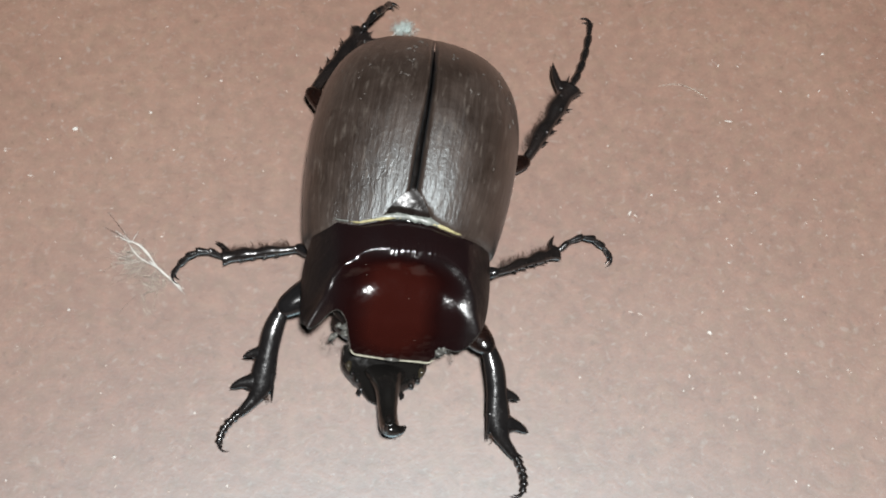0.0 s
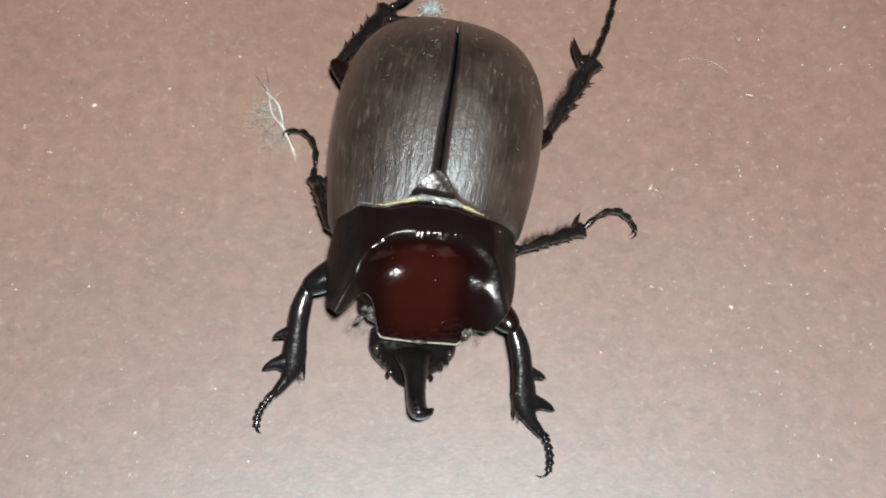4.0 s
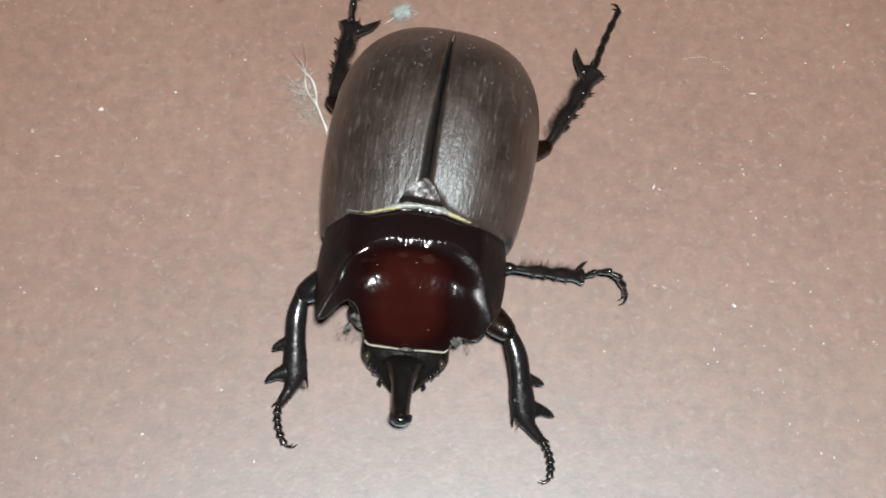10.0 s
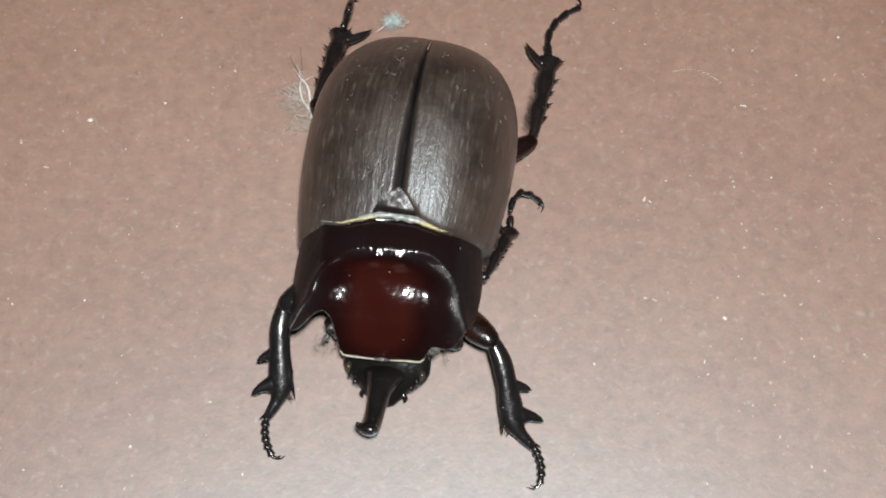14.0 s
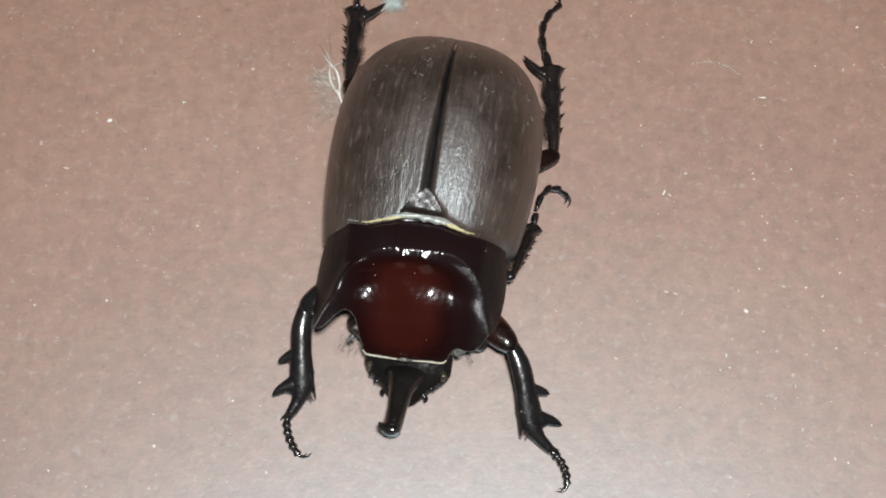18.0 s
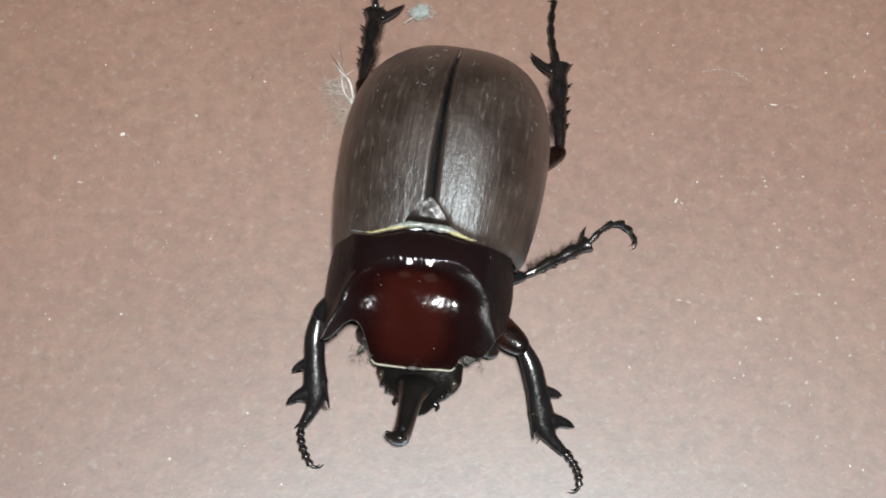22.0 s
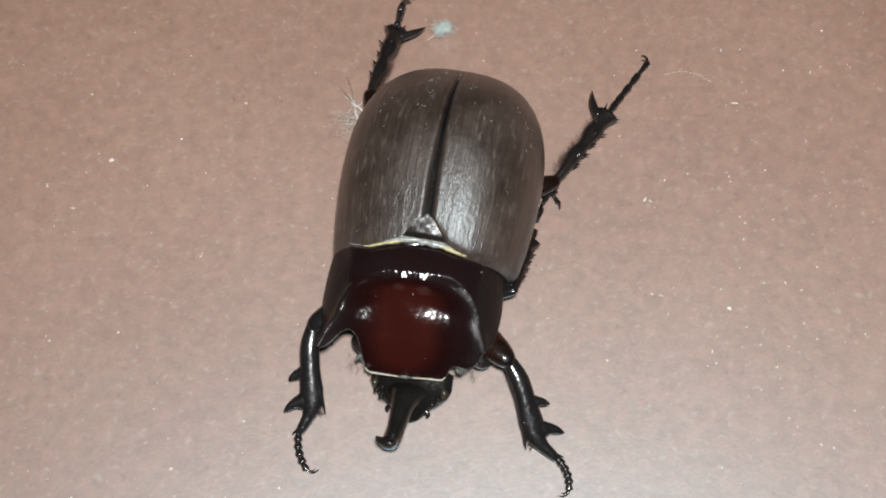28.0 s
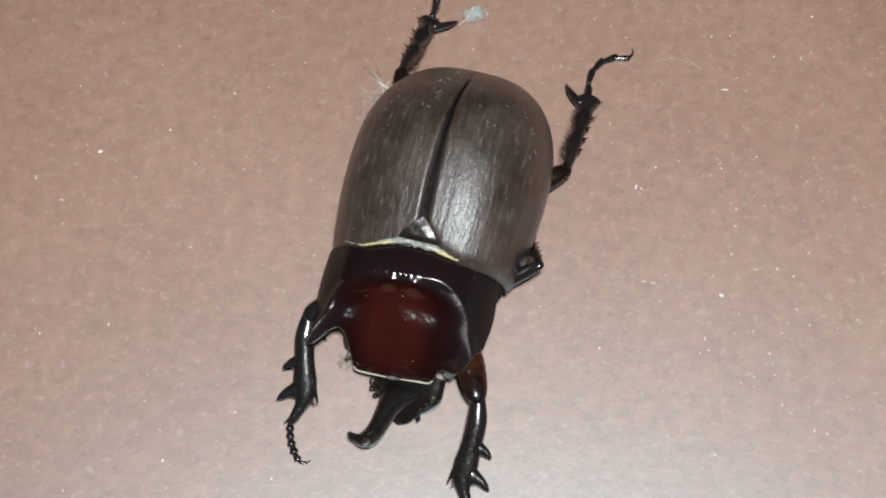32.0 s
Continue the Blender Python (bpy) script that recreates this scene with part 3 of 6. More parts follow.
def shield_point(u, v):
    s, side = min(abs(v), 1), (1 if v > 0 else -1)
    f = max(u, 0)
    xb = 9.0 * s
    yb = 0.7 + curve(xb, SHIELD_BACK)
    xf, yf = (sum(table(min(max(s + 0.008 * k, 0), 1), rows) for k in range(-2, 3)) / 5 for rows in ((MARGIN_LEFT_X, MARGIN_LEFT_Y) if side > 0 else (MARGIN_X, MARGIN_Y)))
    x = xf + (xb - xf) * f + 0.5 * math.sin(math.pi * f) * s ** 6
    y = yf + (yb - yf) * f
    z, red, matt = shield_height(side * x, y)
    if u < 0:
        y, z = y + 0.35, z - 1.0
    if abs(v) > 1:
        x, z = x - (abs(v) - 1) * 6, z - (abs(v) - 1) * 16
    return side * x, y, z, red, matt


SU = [-0.03, 0.0, 0.004, *[k / 90 for k in range(1, 91)]]
SV = [-1.2, -1.08, *[k / 90 for k in range(-90, 91)], 1.08, 1.2]
shield = part("pronotum", turned(flipped(sheet(shield_point, SU, SV))), PRONOTUM, beetle, "glossy red-brown shield with a deep hollow and black margins")
front_edge = [(x, y - 0.06, z + 0.02) for x, y, z, _, _ in (shield_point(0, 0.445 * k / 12) for k in range(-12, 13))]
part("rim", turned(tube(front_edge, along([0.09, 0.12, 0.10, 0.11, 0.09, 0.12, 0.08], 25), None, 6)), EDGE, shield, "thin cream line along the front edge")
part("rim_knob", turned(limb([(-0.75, -11.87, 6.4), (0.05, -11.92, 6.55), (0.85, -11.87, 6.4)], [0.06, 0.24, 0.06], None, 8, 9)), FOLD, shield)

# pale skin and hair between shield and wing cases
def behind(x, gap):
    """A point just behind the shield's back edge."""
    z = shield_height(x, 0.1 + table(abs(x), SHIELD_BACK))[0] + 0.12
    return x, 0.7 + table(abs(x), SHIELD_BACK) + gap, z


base = [behind(9.0 * k / 32, 0.12) for k in range(-32, 33)]
part("neck", turned(tube([behind(6.4 * k / 24, 0.75)[:2] + (behind(6.4 * k / 24, 0)[2] - 1.5,) for k in range(-24, 25)], [1.0] * 49, [0.6] * 49, 10)), BLACK, beetle, "black neck joint between shield and wing cases")
part("neck_skin", turned(tube([behind(3.9 * k / 12 + 0.3, 0.34) for k in range(-12, 13)], [w * rng.uniform(0.7, 1.2) for w in along([0.03, 0.28, 0.48, 0.6, 0.55, 0.34, 0.03], 25)], along([0.05, 0.22, 0.3, 0.3, 0.3, 0.22, 0.05], 25), 8)), PALE, shield, "whitish skin fold behind the shield")
part("fringe", turned(tube([(x, y, z + 0.05) for x, y, z in base[11:54]], [w * rng.uniform(0.55, 1.25) for w in along([0.04, 0.15, 0.21, 0.15, 0.11, 0.10, 0.14, 0.22, 0.17, 0.04], 43)], None, 6)), CREAM, shield, "pale yellow fringe along the back edge of the shield")
for s in (1, -1):
    part("fringe", turned(tube([behind(s * (6.0 + 0.19 * k), 0.2) for k in range(9)], along([0.03, 0.09, 0.09, 0.03], 9), None, 6)), PALE, shield)
def head_point(u, v):
    y = 1.6 - 5.4 * u
    w = table(u, [(0, 4.6), (0.30, 4.6), (0.42, 4.3), (0.5, 3.9), (0.61, 3.2), (0.7, 2.45), (0.83, 1.75), (0.94, 1.1), (1, 0.1)])
    h = table(u, [(0, 1.4), (0.4, 1.3), (0.75, 0.7), (0.95, 0.3), (1, 0.04)])
    a = 2 * math.pi * v
    return w * math.cos(a), y, h * math.sin(a) * (1 if math.sin(a) > 0 else 1.6) - 2.4 * u, u, v


head = part("head", flipped(sheet(head_point, [k / 28 for k in range(29)], [k / 28 for k in range(29)])), HORN, beetle, "small black head with a short upturned horn")
HEAD_AT = TURN @ Matrix.Translation((0, -11.5, 3.6))
horn_line = [(0, 1.4, -1.3), (0, -0.4, -0.5), (0, -1.7, 0.35), (0, -3.2, 0.95), (0, -5.0, 1.2), (0, -6.4, 1.6), (0, -7.5, 2.4), (0, -8.0, 3.3), (0, -8.0, 4.0)]
horn = part("horn", limb(horn_line, [2.9, 2.5, 1.8, 1.25, 1.02, 0.98, 1.02, 1.0, 0.85], [0.8, 1.0, 1.2, 1.2, 1.1, 1.0, 0.85, 0.68, 0.4], 18, 34, (0, -0.4, 1)), HORN, head, "blunt dark horn curving upward to a forked tip")
for s in (1, -1):
    part("prong", limb([(s * 0.5, -7.9, 3.0), (s * 0.78, -8.05, 3.9), (s * 1.0, -7.95, 4.7)], [0.5, 0.46, 0.16], [0.42, 0.36, 0.12], 10, 10), HORN, horn)
for s in (1, -1):
    part("eye", limb([(s * 3.6, 0.2, -0.2), (s * 3.9, -0.4, -0.2), (s * 3.75, -1.0, -0.4)], [0.12, 0.36, 0.12], None, 10, 8), EYE, head, "small amber eye")
    part("bristles", hairs(rng, 9, lambda k: (s * (3.9 - 0.2 * k), -0.2 - 0.21 * k, -0.4 - 0.09 * k), lambda k: (s * 1, -0.7, 0.1), 0.75, 0.5, 0.035), HAIR, head)
    for k in range(2):
        x, y = s * (3.5 - 0.6 * k), -1.3 - 0.6 * k
        part("cheek_knob", limb([(x - s * 0.2, y + 0.2, -0.35 - 0.22 * k), (x, y, -0.2 - 0.22 * k), (x + s * 0.25, y - 0.25, -0.5 - 0.22 * k)], [0.12, rng.uniform(0.22, 0.40), 0.1], None, 8, 8), HORN, head)
    part("mouthpart", limb([(s * 1.8, -2.1, -1.6), (s * 2.3, -2.6, -1.9), (s * 2.2, -3.0, -2.1)], [0.25, 0.3, 0.1], None, 8, 8), BLACK, head)
# dried dirt flecks on the wing cases and dust on the shield
def fleck(fn, u, v, size, angle):
    p = Vector(fn(u, v)[:3])
    du, dv = Vector(fn(u + 0.01, v)[:3]) - p, Vector(fn(u, v + 0.01)[:3]) - p
    a, up = du.normalized(), du.cross(dv).normalized()
    up = up if up.z > 0 else -up
    b = up.cross(a)
    c, s = math.cos(angle), math.sin(angle)
    a, b = a * c + b * s, b * c - a * s
    line = [p + a * (k - 1.5) * size + b * size * rng.uniform(-0.6, 0.6) + up * 0.02 for k in range(4)]
    shape = limb(line, [size * 0.12, size * 0.34, size * 0.28, size * 0.08], [0.02, 0.05, 0.05, 0.02], 6, 9, up)
    return shape


cases = [o for o in beetle.children if o.name.startswith("elytron")]
for ob, sign in zip(cases, (1, -1)):
    fn = elytron_point(sign)
    spots = [(0.58, 0.36, 0.3), (0.58, 0.44, 0.22), (0.56, 0.84, 0.26), (0.52, 0.80, 0.2), (0.17, 0.42, 0.2), (0.3, 0.7, 0.15)] if sign > 0 else [(0.82, 0.22, 0.34), (0.80, 0.28, 0.3), (0.61, 0.24, 0.3), (0.63, 0.30, 0.22), (0.84, 0.10, 0.2), (0.12, 0.72, 0.22)]
    spots += [(rng.uniform(0.08, 0.9), rng.uniform(0.08, 0.88), rng.uniform(0.07, 0.14)) for _ in range(10)]
    for u, v, wide in [(0.76, 0.22, 0.02), (0.69, 0.70, 0.03), (0.64, 0.78, 0.02), (0.34, 0.3, 0.03)] if sign > 0 else [(0.88, 0.20, 0.02), (0.79, 0.22, 0.025), (0.70, 0.20, 0.02), (0.45, 0.16, 0.03), (0.66, 0.62, 0.03)]:
        spots += [(u + rng.gauss(0, wide * 0.8), v + rng.gauss(0, wide), rng.uniform(0.05, 0.13)) for _ in range(6)]
    for u, v, size in spots:
        part("dirt_fleck", fleck(fn, u, v, size * 0.85, rng.uniform(-1.3, 1.3)), DIRT, ob)
for u, v in ((0.62, -0.43), (0.125, 0.215), (0.56, -0.40), (0.40, 0.08), (0.57, 0.02), *((rng.uniform(0.1, 0.95), rng.uniform(-0.8, 0.8)) for _ in range(2))):
    part("dust_fleck", turned(fleck(shield_point, u, v, rng.uniform(0.03, 0.06), rng.uniform(0, 3))), DOWN, shield)

def breast_point(u, v):
    a, b = math.pi * u, 2 * math.pi * v
    return 6.4 * math.sin(a) * math.cos(b), -8.0 + 2.7 * math.sin(a) * math.sin(b), 5.6 + 2.6 * math.cos(a), u, v


part("prosternum", turned(sheet(breast_point, [k / 12 for k in range(13)], [k / 20 for k in range(21)])), UNDER, shield, "dark hairy front breast")

part("coxa", turned(limb([(4.6, -7.6, 5.0), (6.2, -8.3, 5.1), (7.4, -8.8, 4.7), (8.0, -9.0, 4.3)], [0.7, 1.05, 0.95, 0.3], [0.6, 0.9, 0.8, 0.25], 14, 16)), UNDER, beetle, "dark hip joint of a front leg")

# grey down in the hollows beside the neck, and at the shoulders
for s in (1, -1):
    part("neck_hair", turned(hairs(rng, 50, lambda k: (s * (4.3 + 2.8 * rng.random()), -9.6 - 1.6 * rng.random(), 5.2 + 2.2 * rng.random()), lambda k: (s * 0.4, -1, 0.1), 0.55, 0.5, 0.028)), GREYHAIR, beetle, "grey hair tuft at the neck")
    for k in range(7):
        x, y, z = s * rng.uniform(4.6, 6.0), rng.uniform(-10.3, -9.1), rng.uniform(6.4, 7.8)
        if s > 0:
            x, y = rng.uniform(4.5, 5.5), rng.uniform(-11.2, -10.4)
            z = shield_height(x, y)[0] - 0.08
        line = [(x + s * 0.7 * rng.uniform(-1, 1), y + 0.4 * rng.uniform(-1, 1), z), (x, y, z + 0.25), (x + s * 0.4, y - 0.5 * rng.random(), z - 0.1)]
        part("neck_fold", turned(limb(line, [0.12, rng.uniform(0.15, 0.32), 0.1], [0.08, 0.14, 0.08], 8, 9)), FOLD, beetle, "crumpled grey skin at the neck")
    edge = [shield_point(0, s * (0.45 + 0.55 * k / 40))[:3] for k in range(41)]
    part("rim", turned(tube([(x, y - 0.03, z) for x, y, z in edge], [w * rng.uniform(0.6, 1.3) for w in along([0.035, 0.02, 0.03, 0.02, 0.025, 0.02, 0.015, 0.012], 41)], None, 6)), FOLD, shield, "thin pale edge of the shield")


# ---- legs: each joint is a part of its own ----
def femur_shape(length, r):
    return limb([(0, 0, 0), (0, length * 0.35, 0.1), (0, length * 0.75, 0.15), (0, length, 0.1), (0, length + r * 0.55, -0.1)], [r * 0.8, r * 1.1, r, r * 0.72, r * 0.3], [r * 0.6, r * 0.85, r * 0.8, r * 0.62, r * 0.25], 14, 18)


def spine(at, way, length, r, bend=0.15):
    a, w = Vector(at), Vector(way).normalized()
    lean = Vector((0, bend * length, 0))
    return limb([a - w * r * 1.2, a, a + w * length * 0.4 + lean * 0.2, a + w * length + lean], [r * 1.9, r * 1.3, r * 0.55, 0.02], [r * 1.0, r * 0.8, r * 0.45, 0.02], 10, 12)


def blade(foot, tip, wide):
    """A flat pointed tooth from a broad foot to its tip, hollowed below."""
    a, b = Vector(foot), Vector(tip)
    way = (b - a).normalized()
    bow = Vector((0, -0.10 * (b - a).length, 0))
    return limb([a - way * wide * 0.9, a, a + (b - a) * 0.45 + bow, a + (b - a) * 0.8 + bow * 0.6, b], [wide * 0.95, wide * 0.62, wide * 0.34, wide * 0.2, 0.03], [0.5, 0.46, 0.32, 0.2, 0.03], 10, 16)


def front_leg(out):
    """out: +1 or -1, the side of the tibia that carries the teeth."""
    femur = part("femur", femur_shape(7.0, 1.5), BLACK if out > 0 else RUST, beetle, "glossy black thigh" if out > 0 else "glossy red-brown thigh")
    line = [(0.1, -0.3, 0), (0.55, 2.2, 0.1), (0.55, 4.7, 0.05), (0.4, 7.4, 0), (0.45, 8.8, 0), (0.75, 9.8, 0), (1.3, 10.8, 0), (1.8, 11.6, -0.1)]
    tibia = part("tibia", limb([(x * out, y, z) for x, y, z in line], [0.72, 1.06, 1.1, 1.3, 1.06, 0.70, 0.56, 0.44], [0.6, 0.72, 0.7, 0.62, 0.55, 0.45, 0.4, 0.34], 14, 34), FORE, beetle, "black toothed shin")
    part("tooth", blade((1.25 * out, 5.1, 0), (2.9 * out, 5.9, 0.05), 1.45), FORE, tibia)
    part("tooth", blade((1.2 * out, 8.1, 0), (3.4 * out, 9.3, 0.05), 1.7), FORE, tibia)
    part("tooth", blade((1.6 * out, 11.1, 0), (2.5 * out, 11.75, 0), 0.42), FORE, tibia)
    part("spur", blade((-0.5 * out, 7.3, 0), (-1.1 * out, 9.6, 0), 0.6), FORE, tibia)
    part("bristles", hairs(rng, 22, lambda k: (-out * 0.3, 8.7 + 0.8 * rng.random(), 0), lambda k: (-out, 0.9, 0), 0.8, 0.4, 0.024), HAIR, tibia)
    return femur, tibia, 9.4, 7.0, Vector((1.8 * out, 11.6, -0.1))


def walking_leg(out, length, femur_len, r, spur):
    """Middle and hind legs: shins that widen to the end, with spines, hair and two spurs."""
    femur = part("femur", femur_shape(femur_len, r * (1.25 if length > 9 else 1.15)), THIGH if length > 9 else BLACK, beetle, "glossy red-brown thigh" if length > 9 else "glossy black thigh")
    L = length
    line = [(0, 0, 0), (-0.1 * out, L * 0.2, 0.15), (0.05 * out, L * 0.4, 0.1), (-0.05 * out, L * 0.55, 0.15), (0.05 * out, L * 0.72, 0.1), (0, L * 0.88, 0.05), (0, L, 0)]
    tibia = part("tibia", limb(line, [r * 0.54, r * 0.66, r * 0.98, r * 0.78, r * 1.15, r * 0.98, r * 1.48], [r * 0.54, r * 0.66, r * 0.90, r * 0.70, r * 0.98, r * 0.84, r * 1.05], 12, 30), SHIN, beetle, "black bristly shin")
    for at, side, size in ((0.30, -1, 0.5), (0.45, -1, 0.7), (0.60, -1, 0.6), (0.74, -1, 0.9), (0.96, -1, 1.0), (0.78, 1, 0.5)):
        part("spine", spine((side * out * r * 0.8, L * at, 0.1), (side * out, 0.55, 0.15), size * (1.0 if length > 9 else 0.6), 0.27 if length > 9 else 0.2), SHIN, tibia)
    for x, y, z, n, w in ((-0.35, 0.36, 0.6, 0.7, 0.32), (0.25, 0.47, 0.5, 0.6, 0.28), (-0.3, 0.66, 0.62, 0.8, 0.34), (0.3, 0.80, 0.6, 0.7, 0.32)):
        part("spine", spine((x * out * r, L * y, z * r), (x * out, 0.7, 0.7), n * (0.8 if length > 9 else 0.5), w * (1 if length > 9 else 0.7)), SHIN, tibia)
    bow = [(out * r * 0.7, L * 0.92, 0), (out * (r + spur * 0.25), L * 0.93 + spur * 0.2, 0.05), (out * (r + spur * 0.55), L * 0.93 + spur * 0.48, 0.1), (out * (r + spur * 0.82), L * 0.93 + spur * 0.85, 0.1)]
    part("spur", limb(bow, [spur * 0.20, spur * 0.17, spur * 0.13, 0.03], None, 10, 14), SHIN, tibia)
    part("spur", spine((out * r * 0.4, L * 0.97, 0), (out * 0.35, 1, 0), spur * 0.55, 0.32), SHIN, tibia)
    part("bristles", hairs(rng, 150, lambda k: (out * r * 0.6, L * (0.10 + 0.80 * rng.random()), 0.3 * rng.uniform(-1, 1)), lambda k: (out, 0.5, 0), 1.05, 0.45, 0.026), HAIR, tibia, "rusty hair")
    return femur, tibia, length, femur_len, Vector((0, 0, 0))


def toes(length, r, hook):
    """Five toe joints; the last carries two claws, bent to the side hook."""
    made = []
    for k in range(5):
        n = length * (1.12 if k < 4 else 1.0)
        if k < 4:
            shape = limb([(0, -0.05, 0), (0, n * 0.3, 0), (0, n * 0.75, 0), (0, n, 0)], [r * 0.62, r * 0.74, r * 1.06, r * 0.85], None, 10, 9)
        else:
            shape = limb([(0, -0.05, 0), (0, n * 0.5, 0.06), (0, n * 0.95, 0)], [r * 0.55, r * 0.75, r * 0.95], None, 10, 9)
        joint = part("toe_joint", shape, TOE, beetle)
        if k < 4:
            part("bristles", hairs(rng, 6, lambda i: (0.1 * rng.uniform(-1, 1), n * 0.9, 0), lambda i: (rng.uniform(-1, 1), 0.8, -0.3), 0.5, 0.3, 0.025), HAIR, joint)
        else:
            for up, k in ((0.12, 1.0), (-0.12, 0.72)):
                part("claw", limb([(0, n * 0.8, up), (hook * 0.1, n * 0.8 + 0.45 * k, up * 1.6), (hook * 0.6 * k, n * 0.8 + 0.85 * k, up * 2), (hook * 1.25 * k, n * 0.8 + 0.80 * k, up * 2 - 0.1)], [0.2, 0.17, 0.11, 0.02], None, 8, 12), BLACK, joint)
        made.append(joint)
    return made


def leg(built, hip, toe_r, toe, hook):
    femur, tibia, tibia_len, femur_len, root = built
    return {"femur": femur, "tibia": tibia, "length": tibia_len, "thigh": femur_len, "hip": Vector(hip), "toes": toes(toe / 5, toe_r, hook), "root": root, "rows": []}


FL = leg(front_leg(1), (-5.2, -6.6, 6.6), 0.47, 4.0, -1)
FR = leg(front_leg(-1), (5.6, -7.2, 5.9), 0.47, 4.0, 1)
MR = leg(walking_leg(-1, 8.2, 7.0, 0.64, 1.5), (5.0, -4.2, 4.0), 0.36, 7.8, 1)
ML = leg(walking_leg(1, 8.2, 7.0, 0.64, 1.5), (-4.6, -4.8, 4.0), 0.36, 7.8, -1)
HR = leg(walking_leg(-1, 11.2, 8.0, 0.95, 2.8), (5.4, 7.5, 4.2), 0.43, 11.0, -1)
HL = leg(walking_leg(1, 11.2, 8.0, 0.95, 2.8), (-5.2, 9.5, 4.2), 0.43, 11.0, 1)


# ---- loose things ----
def strand(name, thing, line, wide, mat, label="", thick=0.06):
    wide = [w * 0.7 for w in wide]
    return part(name, limb(line, wide, [min(w, thick) for w in wide], 6, 18), mat, thing, label)


fluff = tagged(new("fluff"), "tuft of white feathery fibres caught on the beetle's foot", "fluff")
# two strands that part and meet again, and a forked end
for k in range(10):
    s, j, h = (1, -1)[k % 2], rng.uniform(0.75, 1.15), 0.15 * rng.random()
    strand("strand", fluff, [(-4.6 + 0.3 * rng.random(), 0.08 * s, 0.1 + h), (-3.2, 0.42 * s * j, 0.3 + h), (-1.8, 0.46 * s * j - 0.05, 0.35 + h), (-0.2 + 0.4 * rng.random(), 0.06 * s, 0.35 + h)], [0.03, 0.06, 0.07, 0.05], FIBRE)
for k in range(6):
    j = rng.uniform(-0.3, 0.3)
    strand("strand", fluff, [(-0.9, 0.3 * j, 0.4), (0.8, 0.1 + 0.4 * j, 0.3), (2.4, 0.15 + 0.3 * j, 0.25), (4.6 - rng.uniform(0, 1.4), 0.35 + 1.6 * j, 0.05)], [0.05, 0.08, 0.07, 0.02], FIBRE)
# curled side barbs
for k in range(9):
    x, n, a, c = rng.uniform(-4.4, 1.0), rng.uniform(1.4, 4.0), rng.uniform(-0.6, 1.1), rng.uniform(-0.8, 0.8)
    line = [(x, 0.0, 0.3), (x - 0.4 * n * math.sin(a), -0.4 * n * math.cos(a), 0.3), (x - 0.75 * n * math.sin(a + c), -0.75 * n * math.cos(a + c), 0.15), (x - n * math.sin(a + 1.6 * c), -n * math.cos(a + 1.3 * c), 0.06)]
    strand("strand", fluff, line, [0.04, 0.03, 0.03, 0.01], FIBRE if k % 3 == 0 else DOWN)
strand("strand", fluff, [(-4.0, 0.0, 0.2), (-4.3, 0.8, 0.2), (-4.6, 1.6, 0.1)], [0.05, 0.05, 0.015], FIBRE)
for k in range(4):
    y = rng.uniform(-1, 1)
    strand("strand", fluff, [(-4.2, 0.05, 0.15), (-4.9 - 0.3 * k, 0.4 * y, 0.2), (-5.4 - 0.4 * k, 0.9 * y, 0.05)], [0.05, 0.04, 0.015], FIBRE)
for y, x in ((0.8, -8.6), (-0.7, -7.6)):
    strand("thread", fluff, [(-4.3, 0.1, 0.1), (-6.0, 0.5 * y, 0.5), (x, y, 0.3)], [0.035, 0.03, 0.012], SHEER, "thin dark thread")
part("wisp", hairs(rng, 260, lambda k: (rng.uniform(-3.6, 2.4), rng.gauss(-0.9, 0.9), 0.3 * rng.random()), lambda k: (rng.gauss(0.2, 1.2), -1.0 if rng.random() < 0.85 else 0.8, 0.02), 2.4, 0.8, 0.011), DOWN, fluff, "fine grey wisps")
for k in range(10):
    x, y = rng.uniform(-4, 3), -rng.uniform(1.2, 4.2)
    a = rng.uniform(-0.8, 0.8)
    strand("fibre", fluff, [(x, y, 0.05), (x + 0.4 * math.cos(a), y + 0.4 * math.sin(a), 0.12), (x + 0.9 * math.cos(a), y + 0.9 * math.sin(a) + 0.1, 0.05)], [0.02, 0.05, 0.02], DOWN)

down = tagged(new("fluff"), "small bluish white wisp stuck to a hind spur", "fluff")
part("wisp", hairs(rng, 300, lambda k: (rng.gauss(0, 0.55), rng.gauss(0, 0.45), 0.3 * rng.random()), lambda k: (rng.gauss(0, 1), rng.gauss(0, 1), rng.gauss(0, 0.3)), 0.85, 0.4, 0.02), FROST, down)
strand("strand", down, [(-2.4, -0.7, -0.2), (-1.4, -0.5, 0.1), (-0.6, -0.1, 0.2), (0.3, 0.2, 0.1)], [0.03, 0.07, 0.10, 0.04], FIBRE)
strand("strand", down, [(0.2, 0, 0.1), (0.45, -0.4, 0), (0.5, -0.8, -0.2)], [0.04, 0.06, 0.05], FIBRE)


